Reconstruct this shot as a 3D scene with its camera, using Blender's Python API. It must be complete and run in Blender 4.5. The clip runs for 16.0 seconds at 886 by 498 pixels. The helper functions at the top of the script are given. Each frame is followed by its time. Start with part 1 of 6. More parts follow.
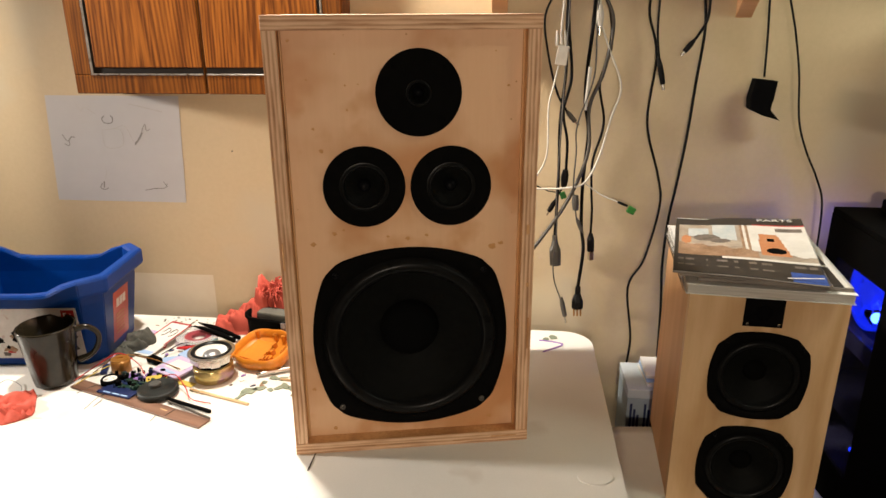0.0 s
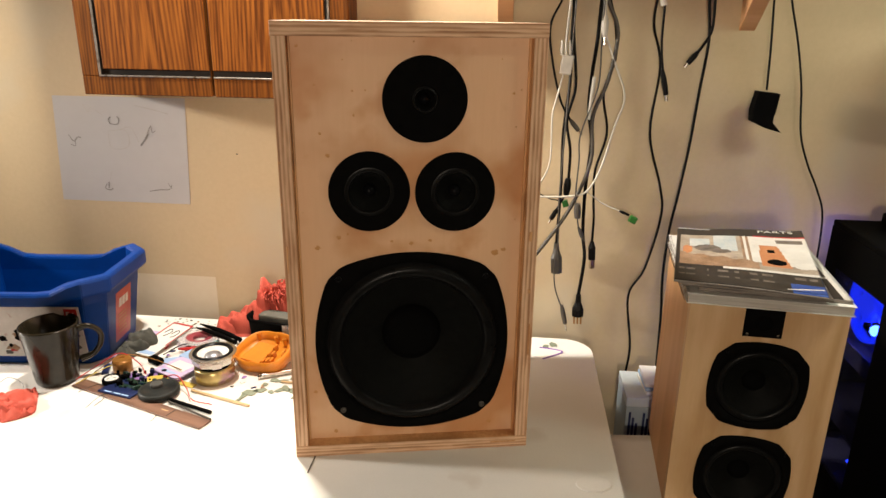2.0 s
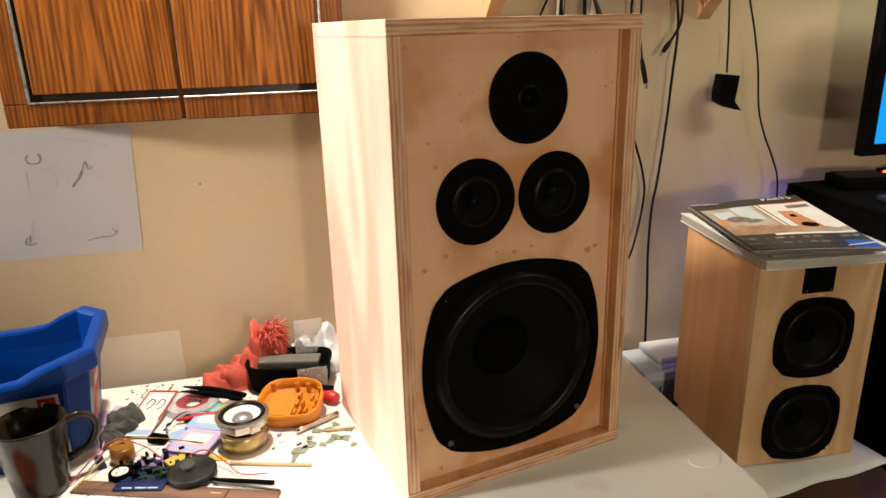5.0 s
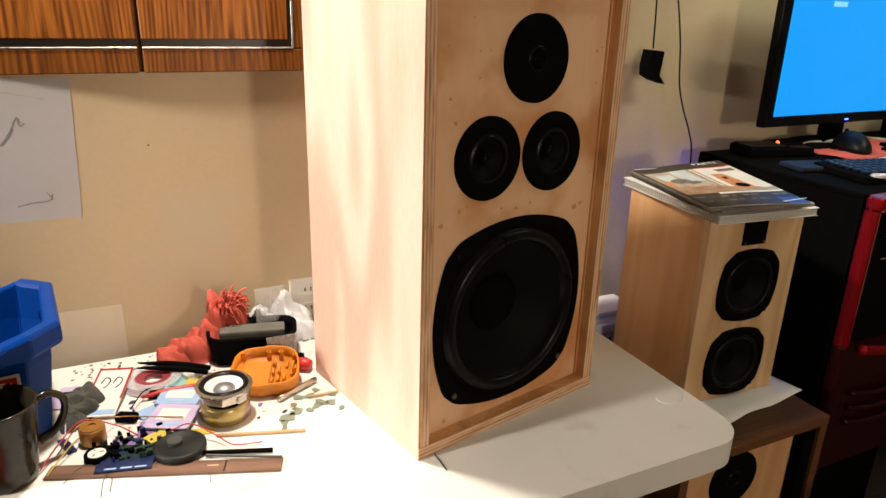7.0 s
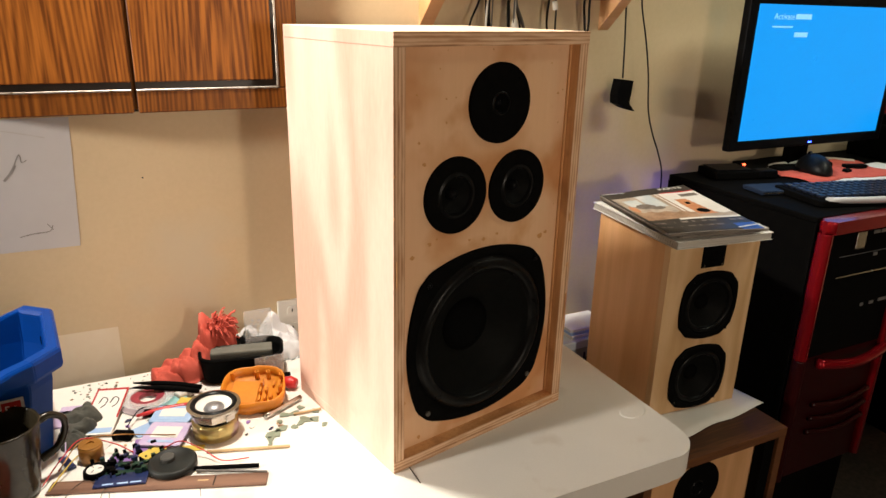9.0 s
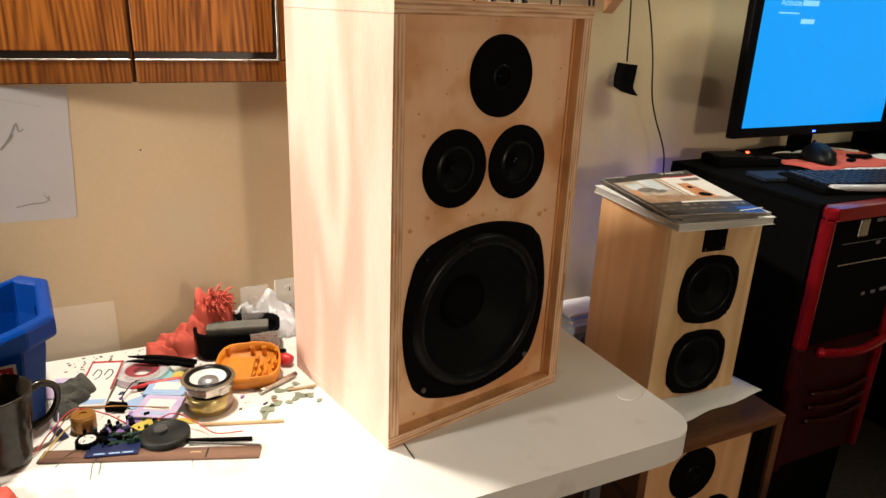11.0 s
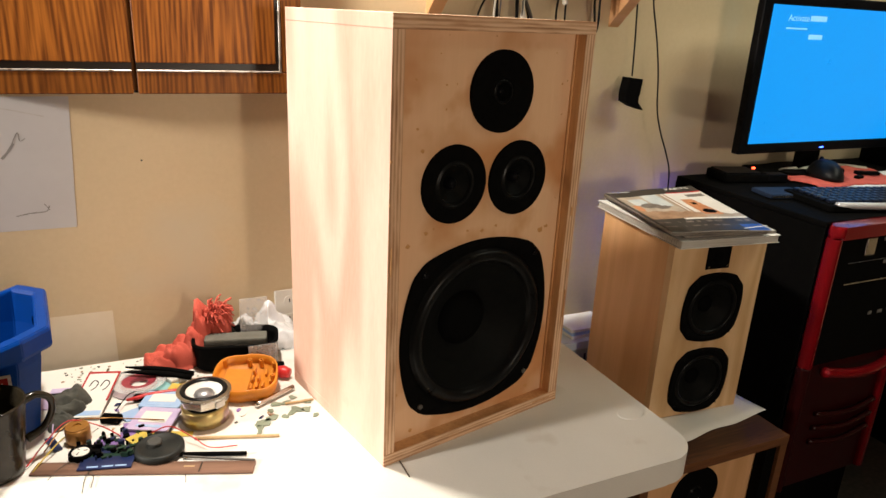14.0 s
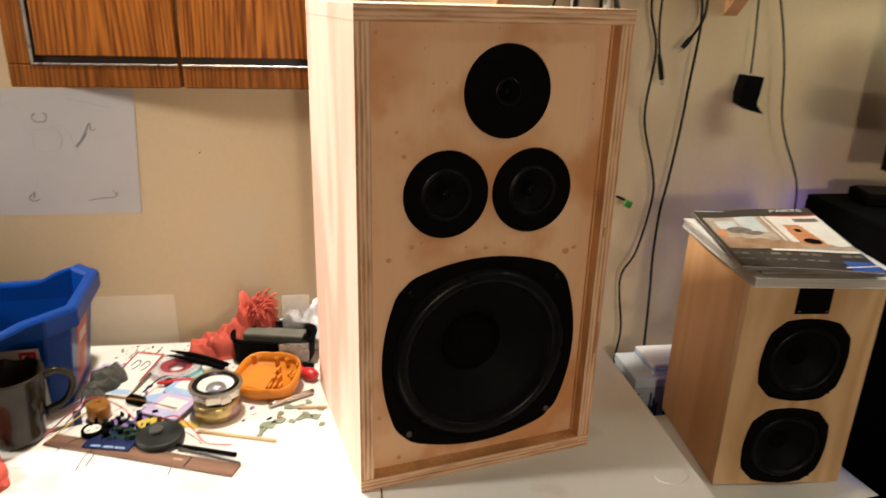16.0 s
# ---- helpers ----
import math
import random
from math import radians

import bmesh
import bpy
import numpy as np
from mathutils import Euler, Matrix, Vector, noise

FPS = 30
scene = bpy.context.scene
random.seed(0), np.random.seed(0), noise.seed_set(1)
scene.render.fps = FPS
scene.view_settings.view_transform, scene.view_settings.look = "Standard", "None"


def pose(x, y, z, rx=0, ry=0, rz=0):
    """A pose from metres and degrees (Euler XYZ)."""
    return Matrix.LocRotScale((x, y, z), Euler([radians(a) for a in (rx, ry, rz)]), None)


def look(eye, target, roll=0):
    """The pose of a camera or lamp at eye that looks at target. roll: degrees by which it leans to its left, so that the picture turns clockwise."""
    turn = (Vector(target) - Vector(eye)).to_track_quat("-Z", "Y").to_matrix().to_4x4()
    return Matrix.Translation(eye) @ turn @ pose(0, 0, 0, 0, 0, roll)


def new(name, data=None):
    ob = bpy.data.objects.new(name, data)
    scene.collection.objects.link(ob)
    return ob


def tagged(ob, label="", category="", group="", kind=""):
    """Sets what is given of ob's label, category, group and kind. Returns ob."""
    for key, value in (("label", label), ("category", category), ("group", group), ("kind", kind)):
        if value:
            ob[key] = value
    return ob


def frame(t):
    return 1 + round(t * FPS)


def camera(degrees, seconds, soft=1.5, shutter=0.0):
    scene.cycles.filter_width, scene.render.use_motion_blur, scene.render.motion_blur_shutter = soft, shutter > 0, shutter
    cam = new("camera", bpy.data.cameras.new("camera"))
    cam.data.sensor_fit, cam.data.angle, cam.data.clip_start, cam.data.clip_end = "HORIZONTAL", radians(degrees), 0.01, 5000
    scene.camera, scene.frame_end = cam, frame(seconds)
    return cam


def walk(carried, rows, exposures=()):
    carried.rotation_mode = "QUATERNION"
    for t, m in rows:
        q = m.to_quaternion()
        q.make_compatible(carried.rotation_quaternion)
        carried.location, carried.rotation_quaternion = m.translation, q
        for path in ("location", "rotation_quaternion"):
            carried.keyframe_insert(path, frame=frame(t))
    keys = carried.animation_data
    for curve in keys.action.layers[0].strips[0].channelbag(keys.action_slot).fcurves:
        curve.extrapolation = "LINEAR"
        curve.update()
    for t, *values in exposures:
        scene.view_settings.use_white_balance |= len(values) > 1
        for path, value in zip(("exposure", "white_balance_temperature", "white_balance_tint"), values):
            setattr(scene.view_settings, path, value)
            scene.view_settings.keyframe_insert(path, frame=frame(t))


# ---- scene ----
cam = camera(65.5, 16.0, shutter=0.5)
PATH = [
    (0, (0.128, -0.912, 1.378), (0.33, 0.969, 0.728), -0.3),
    (0.5, (0.127, -0.921, 1.376), (0.342, 0.965, 0.744), 0.2),
    (1, (0.124, -0.923, 1.378), (0.332, 0.964, 0.747), 0.3),
    (1.5, (0.123, -0.919, 1.377), (0.326, 0.968, 0.745), 0.4),
    (2, (0.122, -0.919, 1.379), (0.326, 0.968, 0.747), 0.7),
    (2.5, (0.122, -0.918, 1.379), (0.319, 0.969, 0.745), 0.5),
    (3, (0.115, -0.915, 1.373), (0.35, 0.967, 0.738), 0.8),
    (3.5, (0.059, -0.889, 1.372), (0.426, 0.983, 0.767), 0.2),
    (4, (-0.068, -0.828, 1.375), (0.444, 0.987, 0.709), -0.1),
    (4.2, (-0.107, -0.807, 1.372), (0.463, 0.996, 0.721), -0.8),
    (6.3, (-0.464, -0.683, 1.363), (0.648, 0.851, 0.724), 1.4),
    (6.5, (-0.464, -0.676, 1.356), (0.681, 0.822, 0.69), 1.8),
    (7, (-0.477, -0.653, 1.342), (0.684, 0.831, 0.672), 1.6),
    (7.5, (-0.475, -0.673, 1.373), (0.703, 0.805, 0.72), 2.6),
    (8, (-0.494, -0.72, 1.391), (0.719, 0.757, 0.803), 1.4),
    (8.5, (-0.496, -0.731, 1.396), (0.688, 0.744, 0.746), 0.9),
    (8.7, (-0.488, -0.723, 1.402), (0.688, 0.756, 0.748), 1.1),
    (10.8, (-0.483, -0.723, 1.371), (0.681, 0.763, 0.709), 2.0),
    (11, (-0.482, -0.727, 1.369), (0.683, 0.756, 0.702), 2.3),
    (11.5, (-0.473, -0.729, 1.372), (0.662, 0.776, 0.701), 1.9),
    (12, (-0.472, -0.728, 1.372), (0.673, 0.777, 0.719), 2.1),
    (12.5, (-0.473, -0.726, 1.377), (0.688, 0.769, 0.731), 3.2),
    (13, (-0.467, -0.729, 1.379), (0.69, 0.767, 0.729), 2.7),
    (13.5, (-0.464, -0.726, 1.379), (0.692, 0.771, 0.728), 2.8),
    (14, (-0.464, -0.725, 1.377), (0.687, 0.778, 0.731), 2.8),
    (14.5, (-0.458, -0.723, 1.38), (0.694, 0.78, 0.735), 2.9),
    (15, (-0.401, -0.725, 1.382), (0.639, 0.864, 0.758), 1.4),
    (15.5, (-0.27, -0.745, 1.386), (0.609, 0.945, 0.777), 1.7),
    (16, (-0.177, -0.763, 1.382), (0.485, 0.996, 0.7), 1.6),
]
walk(cam, [(t, look(eye, target, roll)) for t, eye, target, roll in PATH],
     [(0, 1.08), (3.5, 1.08), (6.3, 0.95), (14.5, 0.92), (16, 0.92)])

# ---- light ----
WALL_TURN = -12.0          # the wall and the furniture along it, against the big loudspeaker
F = pose(0, 0, 0, 0, 0, WALL_TURN)


def at(u, v, z, rz=0, rx=0, ry=0):
    """A pose along the wall: u to the right, v towards the wall, z up."""
    return F @ pose(u, v, z, rx, ry, rz)


world = bpy.data.worlds.new("room")
scene.world = world
world.use_nodes = True
world.node_tree.nodes["Background"].inputs[0].default_value = (0.9, 0.75, 0.55, 1)
world.node_tree.nodes["Background"].inputs[1].default_value = 0.0


def bulb(name, place, watts, radius, colour, aim=None, cone=100):
    """A bare bulb, or, with an aim, a bulb in a shade that throws its light one way."""
    data = bpy.data.lights.new(name, "SPOT" if aim else "POINT")
    data.energy, data.shadow_soft_size, data.color = watts, radius, colour
    ob = new(name, data)
    eye = F @ Vector(place)
    ob.matrix_world = look(eye, F @ Vector(aim)) if aim else Matrix.Translation(eye)
    if aim:
        data.spot_size, data.spot_blend = radians(cone), 0.5
    return ob


bulb("work_lamp", (-0.225, 0.292, 2.17), 59, 0.05, (1.0, 0.92, 0.80), (-0.225, 0.287, 0.7), 150)
bulb("side_lamp", (-2.5, -0.04, 1.66), 165, 0.11, (1.0, 0.92, 0.82), (0.1, 0.1, 1.0), 36)
# a fluorescent tube over the desk, along the wall
tube_data = bpy.data.lights.new("tube_lamp", "AREA")
tube_data.shape, tube_data.size, tube_data.size_y = "RECTANGLE", 1.2, 0.05
tube_data.energy, tube_data.color, tube_data.spread = 1.6, (0.97, 1.0, 0.82), radians(92)
tube_lamp = new("tube_lamp", tube_data)
tube_lamp.matrix_world = look(F @ Vector((1.62, -0.14, 2.05)), F @ Vector((1.25, 0.45, 1.22)))
# unseen fill light, added in front to brighten the loudspeaker's face
bulb("room_lamp", (0.30, -1.95, 1.38), 25, 0.10, (1.0, 0.84, 0.67), (0.50, 0.25, 0.91), 50)
bulb("case_lamp", (0.955, 0.30, 0.87), 0.30, 0.01, (0.03, 0.08, 1.0))
bulb("rear_fan_lamp", (0.955, 0.485, 0.985), 0.03, 0.03, (0.10, 0.08, 1.0))


# ---- materials ----
def mat(name, a, b=None, scale=20, rough=0.6, metal=0.0, bump=0.0, stretch=(1, 1, 1), fine=6.0, coat=0.0, spots=None, spot_scale=8, spot_at=0.62, glow=None, trans=0.0, ior=1.45, alpha=1.0, spec=0.5):
    """Two-scale mottled surface from colour a to colour b, with grain, bump and, if given, stains."""
    m = bpy.data.materials.new(name)
    m.use_nodes = True
    nt = m.node_tree
    bs = nt.nodes["Principled BSDF"]
    bs.inputs["Metallic"].default_value = metal
    bs.inputs["IOR"].default_value = ior
    bs.inputs["Coat Weight"].default_value = coat
    bs.inputs["Transmission Weight"].default_value = trans
    bs.inputs["Alpha"].default_value = alpha
    bs.inputs["Specular IOR Level"].default_value = spec
    b = b or tuple(c * 0.85 for c in a)
    tc = nt.nodes.new("ShaderNodeTexCoord")
    mp = nt.nodes.new("ShaderNodeMapping")
    mp.inputs["Scale"].default_value = stretch
    nt.links.new(tc.outputs["Object"], mp.inputs["Vector"])
    n1 = nt.nodes.new("ShaderNodeTexNoise")
    n1.inputs["Scale"].default_value, n1.inputs["Detail"].default_value = scale, 5
    n2 = nt.nodes.new("ShaderNodeTexNoise")
    n2.inputs["Scale"].default_value, n2.inputs["Detail"].default_value = scale * fine, 3
    for n in (n1, n2):
        nt.links.new(mp.outputs[0], n.inputs["Vector"])
    mx = nt.nodes.new("ShaderNodeMath")
    mx.operation = "MULTIPLY_ADD"
    mx.inputs[1].default_value = 0.35
    nt.links.new(n2.outputs[0], mx.inputs[0])
    half = nt.nodes.new("ShaderNodeMath")
    half.operation = "MULTIPLY"
    half.inputs[1].default_value = 0.65
    nt.links.new(n1.outputs[0], half.inputs[0])
    nt.links.new(half.outputs[0], mx.inputs[2])
    ramp = nt.nodes.new("ShaderNodeValToRGB")
    ramp.color_ramp.elements[0].position, ramp.color_ramp.elements[1].position = 0.34, 0.66
    ramp.color_ramp.elements[0].color, ramp.color_ramp.elements[1].color = (*a, 1), (*b, 1)
    nt.links.new(mx.outputs[0], ramp.inputs[0])
    colour = ramp.outputs[0]
    if spots:
        n3 = nt.nodes.new("ShaderNodeTexNoise")
        n3.inputs["Scale"].default_value, n3.inputs["Detail"].default_value = spot_scale, 4
        nt.links.new(tc.outputs["Object"], n3.inputs["Vector"])
        r3 = nt.nodes.new("ShaderNodeValToRGB")
        r3.color_ramp.elements[0].position, r3.color_ramp.elements[1].position = spot_at, spot_at + 0.08
        nt.links.new(n3.outputs[0], r3.inputs[0])
        mix = nt.nodes.new("ShaderNodeMix")
        mix.data_type = "RGBA"
        nt.links.new(r3.outputs[0], mix.inputs[0])
        nt.links.new(colour, mix.inputs[6])
        mix.inputs[7].default_value = (*spots, 1)
        colour = mix.outputs[2]
    nt.links.new(colour, bs.inputs["Base Color"])
    rr = nt.nodes.new("ShaderNodeMapRange")
    rr.inputs[3].default_value, rr.inputs[4].default_value = max(0.02, rough - 0.08), min(1, rough + 0.08)
    nt.links.new(n1.outputs[0], rr.inputs[0])
    nt.links.new(rr.outputs[0], bs.inputs["Roughness"])
    if bump:
        bp = nt.nodes.new("ShaderNodeBump")
        bp.inputs["Strength"].default_value, bp.inputs["Distance"].default_value = min(1, bump), 0.002
        nt.links.new(mx.outputs[0], bp.inputs["Height"])
        nt.links.new(bp.outputs[0], bs.inputs["Normal"])
    if glow:
        bs.inputs["Emission Color"].default_value = (*glow[:3], 1)
        bs.inputs["Emission Strength"].default_value = glow[3]
    return m


def wood(name, light, dark, axis="Z", rings=14, wobble=3.0, rough=0.5, coat=0.0, stain=None, stain_at=0.6, contrast=(0.3, 0.75), pores=1.0, wide=5, arch=False, stain_scale=7, stain_soft=0.14, along=0.09, spec=0.5):
    """Sawn wood or veneer, its grain along one axis: slow arched bands, fine pores, and stains."""
    m = bpy.data.materials.new(name)
    m.use_nodes = True
    nt = m.node_tree
    bs = nt.nodes["Principled BSDF"]
    bs.inputs["Coat Weight"].default_value = coat
    tc = nt.nodes.new("ShaderNodeTexCoord")
    mp = nt.nodes.new("ShaderNodeMapping")
    s = [1.0, 1.0, 1.0]
    s["XYZ".index(axis)] = 0.045 if arch else along
    mp.inputs["Scale"].default_value = s
    nt.links.new(tc.outputs["Object"], mp.inputs["Vector"])
    warp = nt.nodes.new("ShaderNodeTexNoise")
    warp.inputs["Scale"].default_value, warp.inputs["Detail"].default_value = wide, 2
    nt.links.new(mp.outputs[0], warp.inputs["Vector"])
    big = nt.nodes.new("ShaderNodeMath")
    big.operation = "MULTIPLY"
    big.inputs[1].default_value = rings * wobble
    nt.links.new(warp.outputs[0], big.inputs[0])
    if arch:
        # tall pointed arches, one beside the other, across x and up z
        sep = nt.nodes.new("ShaderNodeSeparateXYZ")
        nt.links.new(tc.outputs["Object"], sep.inputs[0])
        fold = nt.nodes.new("ShaderNodeMath")
        fold.operation = "PINGPONG"
        fold.inputs[1].default_value = 0.13
        middle = nt.nodes.new("ShaderNodeMath")
        middle.inputs[1].default_value = 0.14
        nt.links.new(sep.outputs[0], middle.inputs[0])
        nt.links.new(middle.outputs[0], fold.inputs[0])
        sq = nt.nodes.new("ShaderNodeMath")
        sq.operation = "POWER"
        sq.inputs[1].default_value = 1.6
        nt.links.new(fold.outputs[0], sq.inputs[0])
        wide_k = nt.nodes.new("ShaderNodeMath")
        wide_k.operation = "MULTIPLY_ADD"
        wide_k.inputs[1].default_value = 2400
        nt.links.new(sq.outputs[0], wide_k.inputs[0])
        nt.links.new(big.outputs[0], wide_k.inputs[2])
        tall = nt.nodes.new("ShaderNodeMath")
        tall.operation = "MULTIPLY_ADD"
        tall.inputs[1].default_value = 36
        nt.links.new(sep.outputs[2], tall.inputs[0])
        nt.links.new(wide_k.outputs[0], tall.inputs[2])
        big = tall
    wave = nt.nodes.new("ShaderNodeMath")
    wave.operation = "SINE"
    nt.links.new(big.outputs[0], wave.inputs[0])
    pore = nt.nodes.new("ShaderNodeTexNoise")
    pore.inputs["Scale"].default_value, pore.inputs["Detail"].default_value = 190, 4
    nt.links.new(mp.outputs[0], pore.inputs["Vector"])
    mixv = nt.nodes.new("ShaderNodeMath")
    mixv.operation = "MULTIPLY_ADD"
    mixv.inputs[1].default_value = 0.13 if arch else 0.22
    nt.links.new(wave.outputs[0], mixv.inputs[0])
    soft = nt.nodes.new("ShaderNodeMapRange")
    soft.inputs[3].default_value, soft.inputs[4].default_value = 0.5 - 0.5 * pores, 0.5 + 0.5 * pores
    nt.links.new(pore.outputs[0], soft.inputs[0])
    nt.links.new(soft.outputs[0], mixv.inputs[2])
    ramp = nt.nodes.new("ShaderNodeValToRGB")
    ramp.color_ramp.elements[0].position, ramp.color_ramp.elements[1].position = contrast
    ramp.color_ramp.elements[0].color, ramp.color_ramp.elements[1].color = (*dark, 1), (*light, 1)
    nt.links.new(mixv.outputs[0], ramp.inputs[0])
    colour = ramp.outputs[0]
    if stain:
        for k, (sc, lo) in enumerate(((stain_scale, stain_at), (stain_scale * 2.7, stain_at + 0.06))):
            n3 = nt.nodes.new("ShaderNodeTexNoise")
            n3.inputs["Scale"].default_value, n3.inputs["Detail"].default_value = sc, 3
            nt.links.new(tc.outputs["Object"], n3.inputs["Vector"])
            r3 = nt.nodes.new("ShaderNodeMapRange")
            r3.inputs[1].default_value, r3.inputs[2].default_value = lo, lo + stain_soft
            r3.inputs[4].default_value = 0.75 - 0.25 * k
            nt.links.new(n3.outputs[0], r3.inputs[0])
            mix = nt.nodes.new("ShaderNodeMix")
            mix.data_type = "RGBA"
            nt.links.new(r3.outputs[0], mix.inputs[0])
            nt.links.new(colour, mix.inputs[6])
            mix.inputs[7].default_value = (*stain, 1)
            colour = mix.outputs[2]
    nt.links.new(colour, bs.inputs["Base Color"])
    bs.inputs["Roughness"].default_value = rough
    bs.inputs["Specular IOR Level"].default_value = spec
    bp = nt.nodes.new("ShaderNodeBump")
    bp.inputs["Strength"].default_value, bp.inputs["Distance"].default_value = 0.25, 0.001
    nt.links.new(pore.outputs[0], bp.inputs["Height"])
    nt.links.new(bp.outputs[0], bs.inputs["Normal"])
    return m


def ply_edge(name, axis, step=0.0056):
    """The end of a plywood board: thin plies across one axis, with stains and torn spots."""
    m = bpy.data.materials.new(name)
    m.use_nodes = True
    nt = m.node_tree
    bs = nt.nodes["Principled BSDF"]
    bs.inputs["Roughness"].default_value = 0.65
    tc = nt.nodes.new("ShaderNodeTexCoord")
    sep = nt.nodes.new("ShaderNodeSeparateXYZ")
    nt.links.new(tc.outputs["Object"], sep.inputs[0])
    k = nt.nodes.new("ShaderNodeMath")
    k.operation = "MULTIPLY"
    k.inputs[1].default_value = 2 * math.pi / step
    nt.links.new(sep.outputs["XYZ".index(axis)], k.inputs[0])
    mp = nt.nodes.new("ShaderNodeMapping")
    s = [14.0, 14.0, 14.0]
    s["XYZ".index(axis)] = 190.0
    mp.inputs["Scale"].default_value = s
    nt.links.new(tc.outputs["Object"], mp.inputs["Vector"])
    n = nt.nodes.new("ShaderNodeTexNoise")
    n.inputs["Scale"].default_value, n.inputs["Detail"].default_value = 1.0, 4
    nt.links.new(mp.outputs[0], n.inputs["Vector"])
    add = nt.nodes.new("ShaderNodeMath")
    add.operation = "MULTIPLY_ADD"
    add.inputs[1].default_value = 5.0
    nt.links.new(n.outputs[0], add.inputs[0])
    nt.links.new(k.outputs[0], add.inputs[2])
    sn = nt.nodes.new("ShaderNodeMath")
    sn.operation = "SINE"
    nt.links.new(add.outputs[0], sn.inputs[0])
    mr = nt.nodes.new("ShaderNodeMath")
    mr.operation = "MULTIPLY_ADD"
    mr.inputs[1].default_value = 0.13
    nt.links.new(sn.outputs[0], mr.inputs[0])
    nt.links.new(n.outputs[0], mr.inputs[2])
    ramp = nt.nodes.new("ShaderNodeValToRGB")
    e = ramp.color_ramp.elements
    e[0].position, e[0].color = 0.16, (0.27, 0.135, 0.065, 1)
    e[1].position, e[1].color = 0.66, (0.74, 0.49, 0.31, 1)
    mid = e.new(0.34)
    mid.color = (0.46, 0.235, 0.115, 1)
    nt.links.new(mr.outputs[0], ramp.inputs[0])
    nt.links.new(ramp.outputs[0], bs.inputs["Base Color"])
    bp = nt.nodes.new("ShaderNodeBump")
    bp.inputs["Strength"].default_value, bp.inputs["Distance"].default_value = 0.4, 0.001
    nt.links.new(mr.outputs[0], bp.inputs["Height"])
    nt.links.new(bp.outputs[0], bs.inputs["Normal"])
    return m


PAINT = mat("wall_paint", (0.63, 0.495, 0.31), (0.58, 0.45, 0.275), 3, 0.55, bump=0.25, fine=40, spots=(0.57, 0.48, 0.33), spot_scale=2.2, spot_at=0.58)
CEIL = mat("ceiling_paint", (0.78, 0.74, 0.66), (0.72, 0.68, 0.6), 5, 0.8, bump=0.2, fine=30)
CARPET = mat("carpet", (0.09, 0.07, 0.055), (0.05, 0.04, 0.032), 60, 0.95, bump=0.6)
PLY_SIDE = wood("plywood_face", (0.80, 0.585, 0.475), (0.60, 0.36, 0.27), "Z", 8, 4.0, 0.55, contrast=(0.16, 0.78), pores=0.3, wide=5, stain=(0.60, 0.39, 0.29), stain_at=0.60, stain_scale=5, along=0.2)
PLY_TOP = wood("plywood_top", (0.76, 0.62, 0.47), (0.66, 0.50, 0.36), "Y", 7, 1.6, 0.55, stain=(0.35, 0.2, 0.1), stain_at=0.66, contrast=(0.18, 0.8))
PLY_FRONT = wood("plywood_baffle", (0.82, 0.53, 0.325), (0.73, 0.445, 0.25), "Z", 6, 1.6, 0.55, stain=(0.55, 0.225, 0.065), stain_at=0.48, contrast=(0.15, 0.85), pores=0.4, stain_scale=6, stain_soft=0.16)
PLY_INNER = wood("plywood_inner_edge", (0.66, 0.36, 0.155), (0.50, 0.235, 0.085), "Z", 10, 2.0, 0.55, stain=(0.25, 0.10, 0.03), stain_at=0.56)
EDGE_X, EDGE_Z = ply_edge("ply_edge_upright", "X"), ply_edge("ply_edge_level", "Z")
PINE = wood("pine_face", (0.67, 0.455, 0.25), (0.52, 0.31, 0.14), "Z", 14, 4.0, 0.5, contrast=(0.16, 0.76), pores=0.35, wide=7, along=0.16)
PINE_SIDE = wood("pine_side", (0.72, 0.42, 0.21), (0.57, 0.30, 0.125), "Z", 10, 4.0, 0.5, contrast=(0.16, 0.76), pores=0.35, wide=6)
WALNUT = wood("walnut_top", (0.145, 0.055, 0.019), (0.055, 0.021, 0.008), "X", 16, 2.6, 0.45)
SHELF_WOOD = wood("shelf_wood", (0.50, 0.26, 0.115), (0.38, 0.17, 0.065), "X", 12, 2.2, 0.55, stain=(0.2, 0.07, 0.03), stain_at=0.64)
OAK = wood("cabinet_veneer", (0.33, 0.108, 0.016), (0.105, 0.028, 0.0045), "Z", 26, 0.30, 0.44, contrast=(0.28, 0.74), pores=1.2, arch=True, spec=0.18)
OAK_RAIL = wood("cabinet_rail", (0.235, 0.078, 0.012), (0.085, 0.024, 0.004), "Z", 26, 0.3, 0.42, contrast=(0.26, 0.76), pores=1.1, arch=True, spec=0.18)
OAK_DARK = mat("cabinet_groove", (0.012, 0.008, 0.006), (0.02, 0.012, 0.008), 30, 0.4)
TRIM = mat("worn_silver_trim", (0.42, 0.39, 0.35), (0.20, 0.16, 0.12), 45, 0.4, 0.7, spots=(0.12, 0.08, 0.05), spot_scale=50, spot_at=0.6)
TABLE = mat("table_plastic", (0.76, 0.735, 0.685), (0.70, 0.675, 0.625), 7, 0.42, bump=0.12, fine=60, spots=(0.64, 0.60, 0.54), spot_scale=9, spot_at=0.62)
STEEL = mat("grey_steel", (0.32, 0.32, 0.33), (0.26, 0.26, 0.27), 20, 0.4, 0.8)
BLACK = mat("black_plastic", (0.0025, 0.0025, 0.0025), (0.0045, 0.0042, 0.004), 60, 0.7, bump=0.1, spec=0.02)
